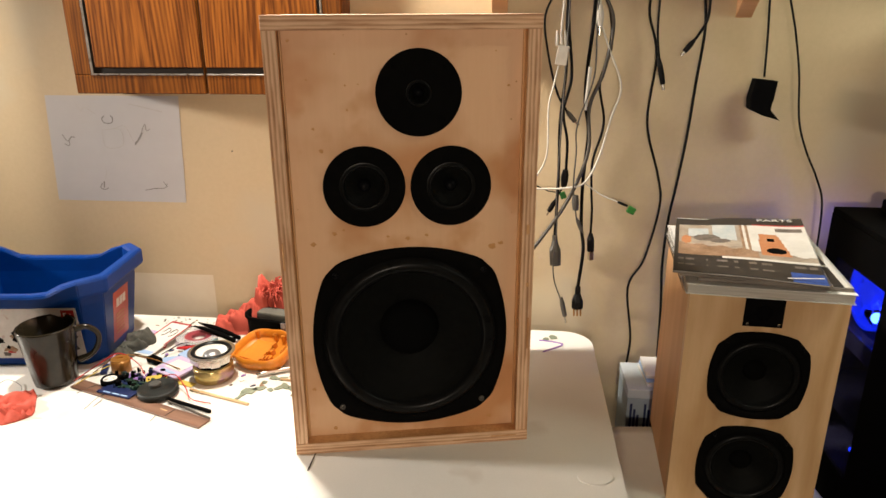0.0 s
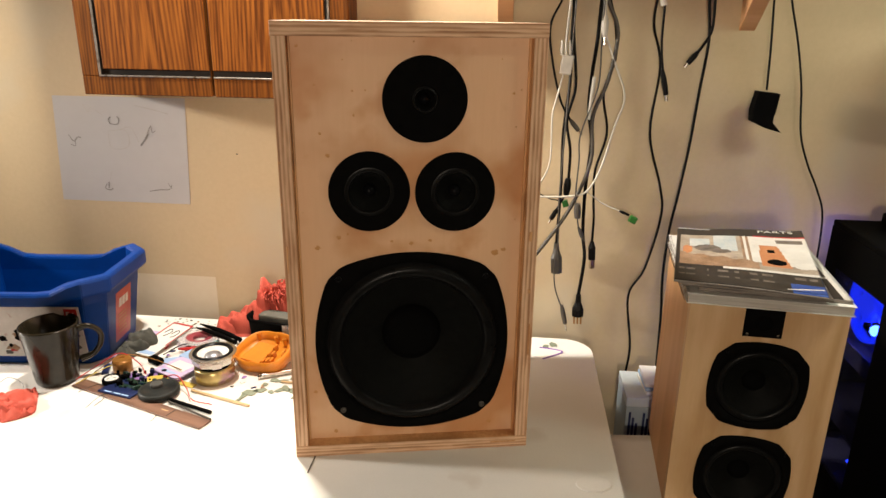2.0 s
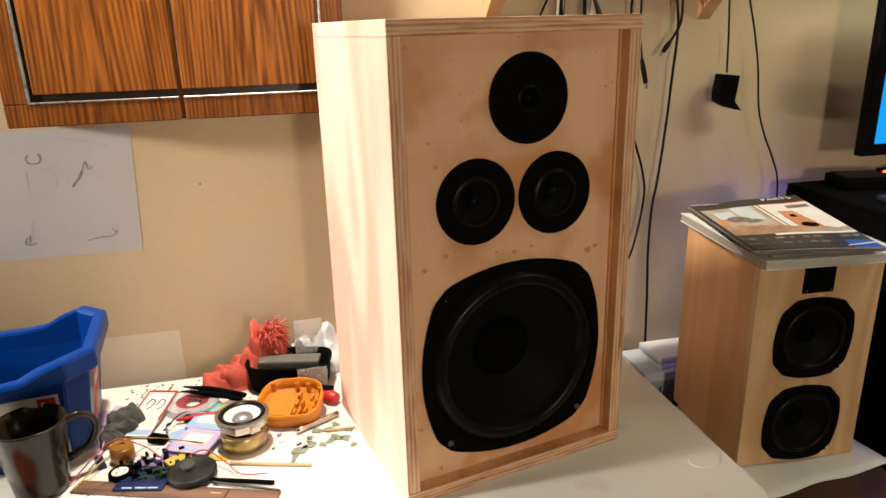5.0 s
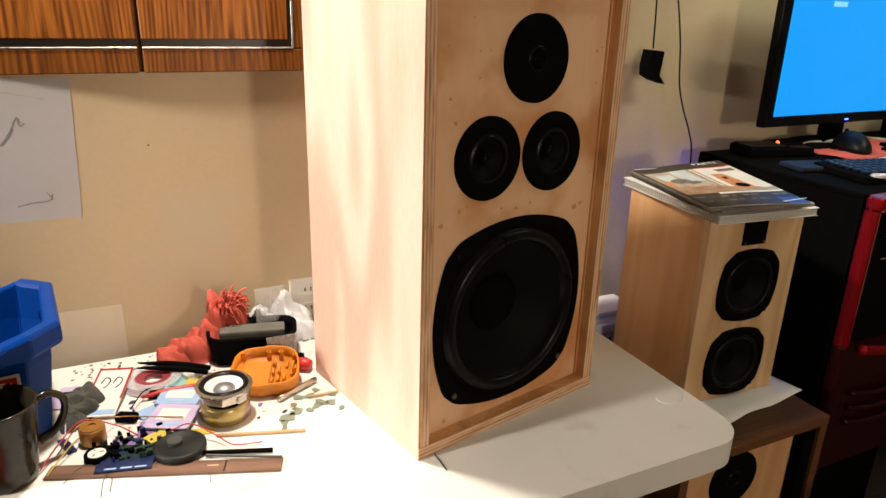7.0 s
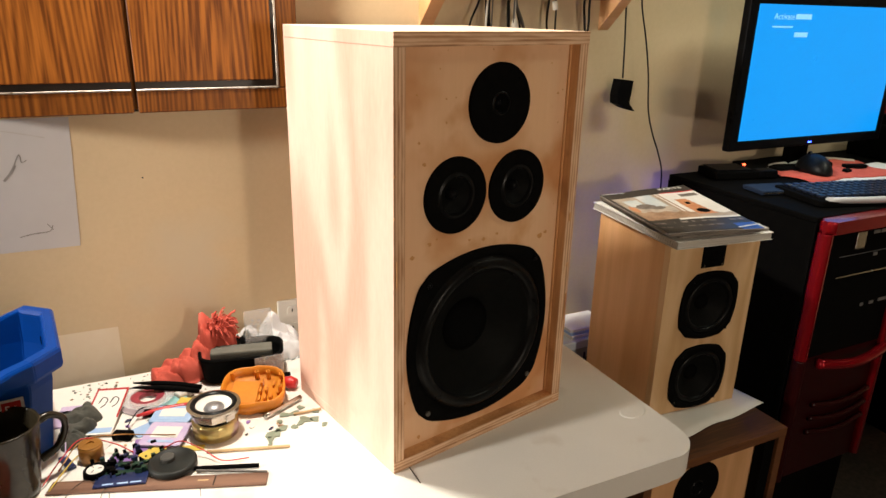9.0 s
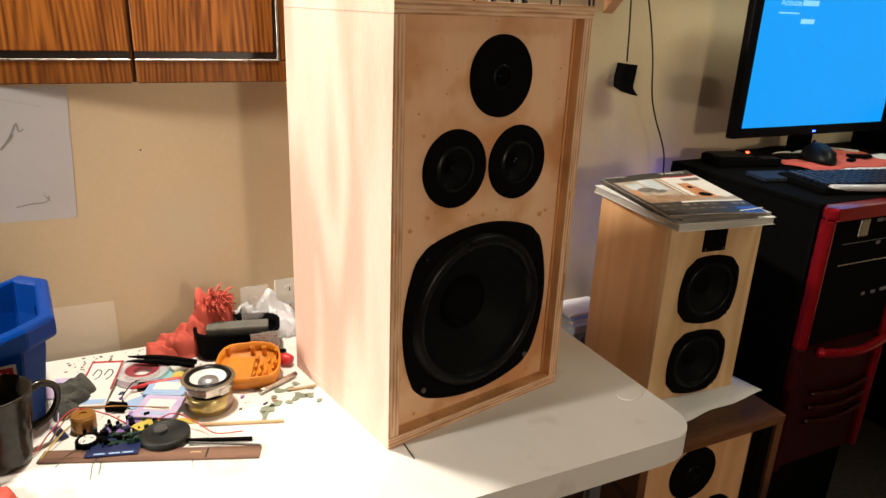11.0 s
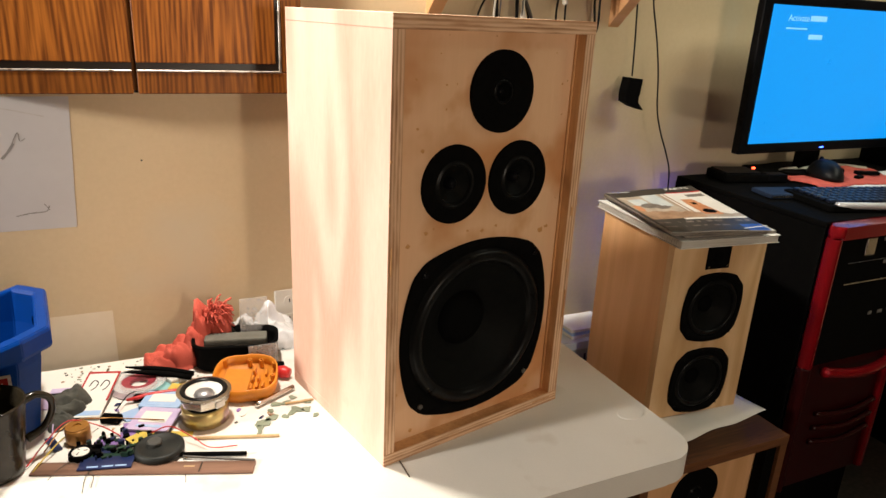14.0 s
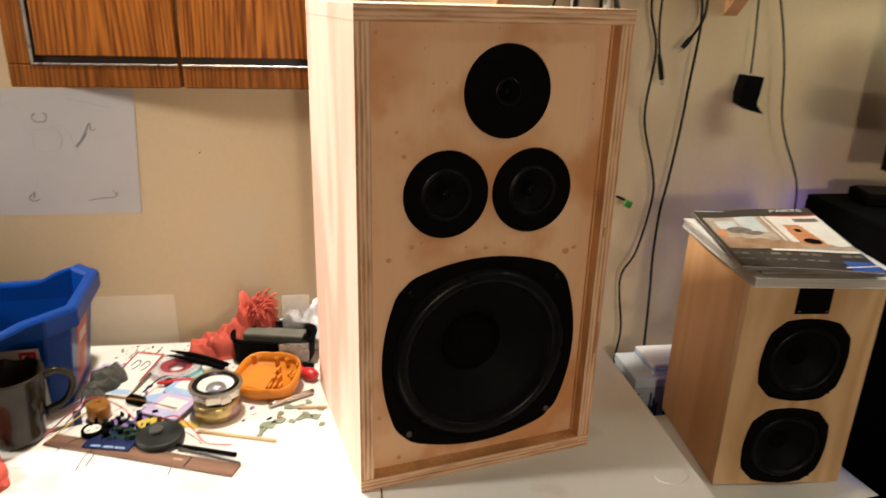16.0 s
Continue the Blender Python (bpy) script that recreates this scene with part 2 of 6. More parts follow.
BLACK_GLOSS = mat("black_gloss", (0.003, 0.003, 0.0035), (0.005, 0.005, 0.006), 30, 0.3, spec=0.08)
RUBBER = mat("rubber_surround", (0.005, 0.005, 0.005), (0.008, 0.008, 0.008), 40, 0.30, spec=0.12)
CONE = mat("paper_cone", (0.0035, 0.0036, 0.0034), (0.006, 0.0062, 0.0057), 90, 0.55, bump=0.3, spec=0.05)
CLOTHCAP = mat("dust_cap_felt", (0.002, 0.002, 0.002), (0.003, 0.003, 0.003), 120, 0.85, spec=0.04)
CABLE = mat("black_cable", (0.0035, 0.003, 0.0028), (0.006, 0.0055, 0.005), 60, 0.45, spec=0.12)
CABLE_GREY = mat("grey_cable", (0.075, 0.065, 0.052), (0.05, 0.044, 0.036), 60, 0.45)
CABLE_WHITE = mat("white_cable", (0.62, 0.58, 0.50), (0.52, 0.48, 0.40), 60, 0.4)
NICKEL = mat("nickel", (0.65, 0.62, 0.56), (0.5, 0.47, 0.42), 40, 0.25, 1.0)
BRASS = mat("brass_tint", (0.60, 0.47, 0.20), (0.42, 0.36, 0.16), 25, 0.32, 0.9, spots=(0.35, 0.22, 0.25), spot_scale=22, spot_at=0.55)
PAPER = mat("white_paper", (0.72, 0.70, 0.66), (0.68, 0.66, 0.61), 9, 0.8, bump=0.1)
WALL_PAPER = mat("drawing_paper", (0.53, 0.51, 0.50), (0.50, 0.48, 0.47), 6, 0.8, bump=0.08)
PENCIL = mat("pencil_grey", (0.22, 0.205, 0.19), (0.32, 0.30, 0.28), 60, 0.8)
PENCIL_FAINT = mat("faint_pencil", (0.42, 0.39, 0.36), (0.52, 0.49, 0.46), 60, 0.8)
BLUE = mat("blue_tote_plastic", (0.0, 0.036, 0.22), (0.0, 0.03, 0.18), 12, 0.32, bump=0.05, spec=0.2)
MUG = mat("mug_glaze", (0.014, 0.011, 0.006), (0.024, 0.019, 0.011), 15, 0.2, spec=0.4)
RED_RAG = mat("red_rag", (0.57, 0.105, 0.07), (0.45, 0.07, 0.045), 40, 0.9, bump=0.5, fine=14)
GREY_RAG = mat("grey_rag", (0.075, 0.075, 0.062), (0.05, 0.05, 0.042), 50, 0.95, bump=0.3)
DULL_RED = mat("wine_red_tape", (0.30, 0.045, 0.06), (0.24, 0.03, 0.045), 40, 0.4)
PALE_FLANGE = mat("cloudy_flange", (0.55, 0.47, 0.50), (0.48, 0.40, 0.43), 30, 0.3)
GLUE = mat("dried_glue", (0.62, 0.31, 0.115), (0.54, 0.25, 0.08), 60, 0.6)
RULER = wood("ruler_wood", (0.20, 0.105, 0.065), (0.115, 0.055, 0.032), "X", 18, 2.4, 0.55)
ORANGE = mat("orange_plastic", (0.62, 0.22, 0.018), (0.52, 0.17, 0.012), 20, 0.38)
RED = mat("red_plastic", (0.55, 0.03, 0.03), (0.45, 0.02, 0.02), 20, 0.35)
RED_PAINT = mat("metallic_red", (0.30, 0.004, 0.010), (0.26, 0.003, 0.008), 30, 0.24, 0.6, coat=0.4)
# darker copy of the red: shade on the tower's lower front kept in colour
RED_SHADED = mat("shaded_red_plastic", (0.018, 0.001, 0.0012), (0.026, 0.0012, 0.0016), 60, 0.35, spec=0.25)
GREEN = mat("circuit_green", (0.008, 0.028, 0.018), (0.02, 0.055, 0.032), 70, 0.35)
LEAF_GREEN = mat("green_scrap", (0.16, 0.19, 0.13), (0.22, 0.25, 0.18), 40, 0.7)
GREEN_PLUG = mat("green_plug", (0.02, 0.16, 0.02), (0.015, 0.11, 0.015), 40, 0.4)
YELLOW = mat("yellow_card", (0.60, 0.45, 0.08), (0.52, 0.38, 0.06), 30, 0.6)
PURPLE = mat("purple_card", (0.22, 0.12, 0.36), (0.30, 0.18, 0.40), 30, 0.5)
LILAC = mat("lilac_card", (0.46, 0.36, 0.58), (0.55, 0.46, 0.62), 30, 0.45)
SKY_CARD = mat("pale_blue_card", (0.28, 0.42, 0.66), (0.36, 0.50, 0.70), 25, 0.45)
NAVY = mat("navy_card", (0.010, 0.016, 0.06), (0.016, 0.026, 0.085), 40, 0.3)
TEAL = mat("teal_card", (0.22, 0.45, 0.45), (0.28, 0.5, 0.5), 40, 0.5)
COPPER = mat("amber_coil", (0.36, 0.17, 0.035), (0.28, 0.12, 0.025), 60, 0.3, 0.3)
CLEAR = mat("clear_plastic", (0.85, 0.85, 0.85), (0.75, 0.75, 0.75), 20, 0.15, alpha=0.3)
BAG = mat("plastic_bag", (0.86, 0.86, 0.87), (0.78, 0.78, 0.79), 20, 0.22, bump=0.4, alpha=0.85)
TAN_STICK = mat("bare_stick", (0.55, 0.38, 0.2), (0.45, 0.3, 0.15), 60, 0.6)
SCREEN = mat("lit_screen", (0.01, 0.02, 0.03), (0.01, 0.02, 0.03), 5, 0.3, glow=(0.002, 0.32, 0.90, 0.56))
SCREEN_TEXT = mat("lit_screen_text", (0.3, 0.4, 0.5), None, 5, 0.3, glow=(0.09, 0.42, 0.92, 0.6))
LED_BLUE = mat("blue_led", (0.1, 0.1, 0.3), None, 5, 0.3, glow=(0.02, 0.06, 1.0, 8.0))
LED_RED = mat("red_led", (0.3, 0.05, 0.03), None, 5, 0.3, glow=(1.0, 0.06, 0.02, 5.0))
WINDOW_TINT = mat("tinted_window", (0.10, 0.10, 0.20), (0.10, 0.10, 0.20), 8, 0.08, trans=0.95, ior=1.05)
FAN_BLUE = mat("fan_blue_plastic", (0.05, 0.09, 0.55), (0.04, 0.07, 0.45), 20, 0.3, glow=(0.01, 0.05, 1.0, 1.8))
OUTLET = mat("outlet_plastic", (0.74, 0.71, 0.64), (0.70, 0.67, 0.60), 20, 0.4)


# ---- building ----
def part(name, bm, material, parent, label="", m=None, smooth=False):
    """Links a bmesh as one mesh under a thing or a part."""
    me = bpy.data.meshes.new(name)
    bm.normal_update()
    bm.to_mesh(me)
    bm.free()
    for k in material if isinstance(material, (list, tuple)) else [material]:
        me.materials.append(k)
    if smooth:
        for p in me.polygons:
            p.use_smooth = True
    ob = new(name, me)
    ob.parent = parent
    if m is not None:
        ob.matrix_basis = m
    return tagged(ob, label)


def thing(name, m, label, category, group="", kind=""):
    ob = new(name)
    ob.empty_display_size = 0.05
    ob.matrix_world = m
    return tagged(ob, label, category, group, kind)


def solo(name, bm, material, m, label, category, group="", kind="", smooth=False):
    ob = part(name, bm, material, None, "", None, smooth)
    ob.matrix_world = m
    return tagged(ob, label, category, group, kind)


def block(x0, x1, y0, y1, z0, z1, bevel=0.0, seg=2, bm=None):
    own = bm is None
    bm = bm or bmesh.new()
    geo = bmesh.ops.create_cube(bm, size=1)["verts"]
    for v in geo:
        v.co = Vector((x0 + (v.co.x + 0.5) * (x1 - x0), y0 + (v.co.y + 0.5) * (y1 - y0), z0 + (v.co.z + 0.5) * (z1 - z0)))
    if bevel:
        edges = list({e for v in geo for e in v.link_edges})
        bmesh.ops.bevel(bm, geom=edges, offset=bevel, segments=seg, affect="EDGES", profile=0.6)
    return bm


def prism(outline, z0, z1, bevel=0.0, seg=2, bm=None):
    """An outline in x, y drawn up from z0 to z1, its rims bevelled."""
    bm = bm or bmesh.new()
    low = [bm.verts.new((x, y, z0)) for x, y in outline]
    high = [bm.verts.new((x, y, z1)) for x, y in outline]
    n = len(outline)
    bottom = bm.faces.new(low[::-1])
    top = bm.faces.new(high)
    for i in range(n):
        bm.faces.new((low[i], low[(i + 1) % n], high[(i + 1) % n], high[i]))
    if bevel:
        edges = list(top.edges) + list(bottom.edges)
        bmesh.ops.bevel(bm, geom=edges, offset=bevel, segments=seg, affect="EDGES", profile=0.6)
    return bm


def lathe(profile, n=40, bm=None, closed=False):
    """Turns (radius, height) pairs round the z axis."""
    bm = bm or bmesh.new()
    rings = []
    for r, z in profile:
        if r < 1e-6:
            rings.append([bm.verts.new((0, 0, z))])
        else:
            rings.append([bm.verts.new((r * math.cos(2 * math.pi * i / n), r * math.sin(2 * math.pi * i / n), z)) for i in range(n)])
    for a, b in zip(rings, rings[1:]):
        for i in range(n):
            j = (i + 1) % n
            if len(a) == 1 and len(b) == 1:
                continue
            if len(a) == 1:
                bm.faces.new((a[0], b[j], b[i]))
            elif len(b) == 1:
                bm.faces.new((a[i], a[j], b[0]))
            else:
                bm.faces.new((a[i], a[j], b[j], b[i]))
    bmesh.ops.recalc_face_normals(bm, faces=bm.faces[:])
    return bm


def glide(points, steps=6):
    """A smooth line through points."""
    p = [Vector(q) for q in points]
    p = [2 * p[0] - p[1]] + p + [2 * p[-1] - p[-2]]
    out = []
    for i in range(1, len(p) - 2):
        for k in range(steps):
            t = k / steps
            a, b, c, d = p[i - 1 : i + 3]
            out.append(0.5 * (2 * b + (c - a) * t + (2 * a - 5 * b + 4 * c - d) * t * t + (3 * b - a - 3 * c + d) * t ** 3))
    return out + [p[-2]]


def tube(points, r, n=7, steps=6, bm=None, taper=None):
    """A round bar along a smooth line; taper: radius factors along it."""
    bm = bm or bmesh.new()
    line = glide(points, steps) if steps else [Vector(q) for q in points]
    side = Vector((0.31, 0.77, 0.55))
    rings = []
    for i, p in enumerate(line):
        d = (line[min(i + 1, len(line) - 1)] - line[max(i - 1, 0)]).normalized()
        side = (side - side.dot(d) * d).normalized()
        other = d.cross(side)
        k = float(r * (np.interp(i / (len(line) - 1), np.linspace(0, 1, len(taper)), taper) if taper else 1))
        rings.append([bm.verts.new(p + k * (math.cos(2 * math.pi * j / n) * side + math.sin(2 * math.pi * j / n) * other)) for j in range(n)])
    for a, b in zip(rings, rings[1:]):
        for j in range(n):
            bm.faces.new((a[j], a[(j + 1) % n], b[(j + 1) % n], b[j]))
    bm.faces.new(rings[0][::-1])
    bm.faces.new(rings[-1])
    bmesh.ops.recalc_face_normals(bm, faces=bm.faces[:])
    return bm


def board_with_holes(x0, x1, z0, z1, y0, thick, holes):
    """An upright board in x and z from y0 back, with holes: (x, z, r, squareness)."""
    bm = bmesh.new()
    edges = []

    def ring(pts):
        vs = [bm.verts.new((x, 0, z)) for x, z in pts]
        edges.extend(bm.edges.new((vs[i], vs[(i + 1) % len(vs)])) for i in range(len(vs)))

    ring([(x0, z0), (x1, z0), (x1, z1), (x0, z1)])
    for x, z, r in holes:
        ring([(x + r * math.cos(2 * math.pi * i / 32), z + r * math.sin(2 * math.pi * i / 32)) for i in range(32)])
    bmesh.ops.triangle_fill(bm, use_beauty=True, use_dissolve=False, edges=edges)
    front = bm.faces[:]
    ext = bmesh.ops.extrude_face_region(bm, geom=front)
    for v in ext["geom"]:
        if isinstance(v, bmesh.types.BMVert):
            v.co.y = thick
    for v in bm.verts:
        v.co.y += y0
    bmesh.ops.recalc_face_normals(bm, faces=bm.faces[:])
    return bm


def crumpled(w, d, n, height, seed, edge=0.0, m=None):
    """A rag thrown down: a thick folded sheet with creases and a ragged outline."""
    bm = bmesh.new()
    grid = {}
    for i in range(n + 1):
        for j in range(n + 1):
            x, y = (i / n - 0.5) * 2, (j / n - 0.5) * 2
            q = Vector((x * 1.7 + seed * 3.1, y * 1.7, seed))
            fall = max(0.0, 1 - max(abs(x), abs(y)) ** 3)
            k = 1 + 0.35 * noise.noise(Vector((math.atan2(y, x) * 1.3, seed, 0)))
            z = height * (0.12 + fall * (0.45 + 0.9 * abs(noise.noise(q)) + 0.35 * noise.noise(q * 2.7)))
            grid[i, j] = bm.verts.new((x * w / 2 * k + edge * noise.noise(q * 5), y * d / 2 * k + edge * noise.noise(q * 5 + Vector((9, 0, 0))), max(0.001, z)))
    for i in range(n):
        for j in range(n):
            bm.faces.new((grid[i, j], grid[i + 1, j], grid[i + 1, j + 1], grid[i, j + 1]))
    ext = bmesh.ops.extrude_face_region(bm, geom=bm.faces[:])
    for v in ext["geom"]:
        if isinstance(v, bmesh.types.BMVert):
            v.co.z = max(0.0, v.co.z * 0.6 - 0.003)
    bmesh.ops.recalc_face_normals(bm, faces=bm.faces[:])
    return bm


def words(name, text, size, material, parent, m, label=""):
    """Flat lettering as a mesh."""
    cu = bpy.data.curves.new(name, "FONT")
    cu.body, cu.size, cu.extrude = text, size, 0.0002
    tmp = bpy.data.objects.new(name, cu)
    scene.collection.objects.link(tmp)
    me = bpy.data.meshes.new_from_object(tmp.evaluated_get(bpy.context.evaluated_depsgraph_get()))
    bpy.data.objects.remove(tmp)
    me.materials.clear()
    me.materials.append(material)
    ob = new(name, me)
    ob.parent, ob.matrix_basis = parent, m
    return tagged(ob, label)


# ---- the room ----
U0, U1, V0, VW, TOP = -3.2, 3.0, -2.6, 0.53, 2.45


def structure(name, bm, material, label, category):
    return solo(name, bm, material, at(0, 0, 0), label, category, kind="structure")


structure("floor", block(U0 - 0.1, U1 + 0.1, V0 - 0.1, VW + 0.1, -0.1, 0.0), CARPET, "dark brown short-pile carpet floor", "floor")
structure("ceiling", block(U0 - 0.1, U1 + 0.1, V0 - 0.1, VW + 0.1, TOP, TOP + 0.1), CEIL, "plain off-white painted ceiling", "ceiling")
structure("wall_north", block(U0, U1, VW, VW + 0.1, 0, TOP), PAINT, "cream painted plaster wall behind the table", "wall")
structure("wall_south", block(U0, U1, V0 - 0.1, V0, 0, TOP), PAINT, "cream painted plaster wall", "wall")
structure("wall_west", block(U0 - 0.1, U0, V0, VW, 0, TOP), PAINT, "cream painted plaster wall", "wall")
structure("wall_east", block(U1, U1 + 0.1, V0, VW, 0, TOP), PAINT, "cream painted plaster wall", "wall")

# ---- loudspeakers ----
OUT = pose(0, 0, 0, 90, 0, 0)      # turns a lathed part to face the front


def on_front(x, z, y):
    return pose(x, y, z, 90, 0, 0)


def round_driver(name, parent, x, z, y, r, ring, dome, label):
    """A small round driver: thick flange, raised ring, cone or dome, four screws."""
    q = ring * 1.16
    drv = part(name, lathe([(q, -0.012), (q, 0.0022), (q + 0.0006, 0.0030), (q + 0.0022, 0.0032), (r * 0.97, 0.0032), (r * 0.99, 0.0031), (r, 0.0024), (r, 0.0018), (r, -0.006), (q, -0.012)], 56), BLACK, parent, label, on_front(x, z, y), True)
    part("surround", lathe([(q + 0.0004, 0.0024), (ring * 1.06, 0.0026), (ring * 1.02, 0.0042), (ring * 0.98, 0.0042), (ring * 0.95, 0.0020), (ring * 0.9, -0.003)], 48), RUBBER, drv, "", None, True)
    part("cone", lathe([(ring * 0.91, -0.001), (ring * 0.55, -0.009), (dome, -0.013)], 40), CONE, drv, "", None, True)
    part("dust_cap", lathe([(dome * 1.05, -0.014), (dome * 0.9, -0.006), (dome * 0.5, -0.002), (0, 0)], 28), BLACK_GLOSS, drv, "", None, True)
    for k in range(4):
        a = math.pi / 4 + k * math.pi / 2
        part("screw", lathe([(0.003, 0.003), (0.003, 0.0037), (0.002, 0.004), (0, 0.0036)], 10), BLACK, drv, "", pose(r * 0.84 * math.cos(a), r * 0.84 * math.sin(a), 0))
    return drv


def squarish(r, k, cut, n=96):
    """A four-cornered frame with bulging sides: half width r, corners at k * r, tips cut off."""
    pts = []
    for i in range(n):
        a = 2 * math.pi * i / n
        c, s = math.cos(a), math.sin(a)
        lo, hi = 0.0, 2 * r
        for _ in range(30):
            d = (lo + hi) / 2
            x, y = abs(d * c), abs(d * s)
            x, y = max(x, y), min(x, y)
            inside = x <= r * (1 - (1 - k) * min(1.3, y / (k * r)) ** 2) and (x + y) <= 2 * k * r * (1 - cut)
            lo, hi = (d, hi) if inside else (lo, d)
        pts.append((lo * c, lo * s))
    return pts


def basket_driver(name, parent, x, z, y, r, cone_r, cap, label, k=0.8, cut=0.03, scratched=(), turn=0, slim=1.0):
    """A woofer: pressed four-cornered frame, rubber roll, ribbed cone, dust cap and corner screws."""
    out = [(px * slim, py) for px, py in squarish(r, k, cut)]
    corner = k * (1 - cut) * 0.94
    bm = bmesh.new()
    rings = []
    for f, h in ((0.97, -0.001), (1.0, 0.001), (0.995, 0.0035), (0.97, 0.005)):
        rings.append([bm.verts.new((px * f, py * f, h)) for px, py in out])
    for rr, h in ((cone_r * 1.115, 0.0055), (cone_r * 1.10, 0.0025)):
        rings.append([bm.verts.new((rr * math.cos(2 * math.pi * i / 96), rr * math.sin(2 * math.pi * i / 96), h)) for i in range(96)])
    for a, b in zip(rings, rings[1:]):
        for i in range(96):
            bm.faces.new((a[i], a[(i + 1) % 96], b[(i + 1) % 96], b[i]))
    bmesh.ops.recalc_face_normals(bm, faces=bm.faces[:])
    drv = part(name, bm, BLACK, parent, label, on_front(x, z, y) @ pose(0, 0, 0, 0, 0, turn), True)
    roll = [(cone_r * 1.12, 0.002)] + [(cone_r * (1.0 + 0.085 * math.cos(a)), 0.002 + cone_r * 0.075 * math.sin(a)) for a in np.linspace(0.15, math.pi - 0.1, 9)] + [(cone_r * 0.90, 0.0)]
    part("surround", lathe(roll, 72), RUBBER, drv, "glossy black rubber surround", None, True)
    prof = []
    for i in range(15):
        k = i / 14
        rr = cone_r * 0.91 * (1 - k) + cap * 0.98 * k
        prof.append((rr, -cone_r * 0.34 * k ** 0.8 + (0.0006 if i % 2 and 2 < i < 9 else 0)))
    part("cone", lathe(prof, 72), CONE, drv, "", None, True)
    deep = -cone_r * 0.34
    part("dust_cap", lathe([(cap, deep - 0.001), (cap * 0.96, deep + cap * 0.10), (cap * 0.7, deep + cap * 0.24), (cap * 0.35, deep + cap * 0.32), (0, deep + cap * 0.34)], 40), CLOTHCAP, drv, "", None, True)
    k = r * min(0.755, corner)
    for i, (sx, sy) in enumerate(((-1, -1), (1, -1), (1, 1), (-1, 1))):
        part("screw", lathe([(r * 0.03, 0.004), (r * 0.03, 0.007), (r * 0.016, 0.0078), (0, 0.0062)], 12), CABLE_GREY if i in scratched else BLACK_GLOSS, drv, "", pose(sx * k, sy * k, 0.0005))
    return drv


def cabinet_shell(box, w, d, h, t, recess, faces):
    """Sides, top, bottom and back of a loudspeaker box, its front edges showing."""
    side, top, edge_up, edge_level, inner = faces

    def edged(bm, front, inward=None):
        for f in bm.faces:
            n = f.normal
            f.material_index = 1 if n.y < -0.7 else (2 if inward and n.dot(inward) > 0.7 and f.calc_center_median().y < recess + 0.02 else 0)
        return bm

    for name, x0, x1, way in (("side_panel", 0, t, Vector((1, 0, 0))), ("side_panel", w - t, w, Vector((-1, 0, 0)))):
        bm = block(x0, x1, 0.0, recess, t, h - t)
        bm.normal_update()
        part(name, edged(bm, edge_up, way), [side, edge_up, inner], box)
        part("side_panel", block(x0, x1, recess, d, t, h - t), side, box)
    for name, z0, z1, way in (("top_panel", h - t, h, Vector((0, 0, -1))), ("bottom_panel", 0, t, Vector((0, 0, 1)))):
        bm = block(-0.0003, w + 0.0003, -0.001, d, z0, z1, 0.0005, 1)
        bm.normal_update()
        for f in bm.faces:
            n = f.normal
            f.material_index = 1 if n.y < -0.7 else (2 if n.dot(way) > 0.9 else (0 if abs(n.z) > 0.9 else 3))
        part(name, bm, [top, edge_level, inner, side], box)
    part("back_panel", block(t, w - t, d - t, d, t, h - t), side, box)


W, D, H, T, REC = 0.357, 0.302, 0.636, 0.0185, 0.020
TABLE_Z = 0.74
big = thing("loudspeaker", pose(0, 0, TABLE_Z), "tall raw plywood three-way loudspeaker box standing on the table", "loudspeaker")
cabinet_shell(big, W, D, H, T, REC, (PLY_SIDE, PLY_TOP, EDGE_X, EDGE_Z, PLY_INNER))
holes = [(0.1965, 0.537, 0.036), (0.1195, 0.411, 0.036), (0.2395, 0.409, 0.036), (0.1805, 0.176, 0.122)]
part("baffle", board_with_holes(T, W - T, T, H - T, REC, 0.018, holes), PLY_FRONT, big, "stained birch plywood front baffle")
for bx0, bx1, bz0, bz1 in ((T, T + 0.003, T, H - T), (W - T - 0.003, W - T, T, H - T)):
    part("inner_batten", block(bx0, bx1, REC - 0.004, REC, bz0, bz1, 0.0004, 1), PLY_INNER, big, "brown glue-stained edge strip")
round_driver("tweeter", big, 0.1965, 0.537, REC - 0.003, 0.0575, 0.0150, 0.0075, "flat black round tweeter")
round_driver("midrange", big, 0.1195, 0.411, REC - 0.0015, 0.0565, 0.0295, 0.0095, "black round midrange driver with raised ring")
round_driver("midrange", big, 0.2395, 0.409, REC - 0.0015, 0.0565, 0.0295, 0.0095, "black round midrange driver with raised ring")
basket_driver("woofer", big, 0.1795, 0.177, REC, 0.1445, 0.117, 0.046, "large black woofer with four-cornered frame", 0.815, 0.035, (0, 1))
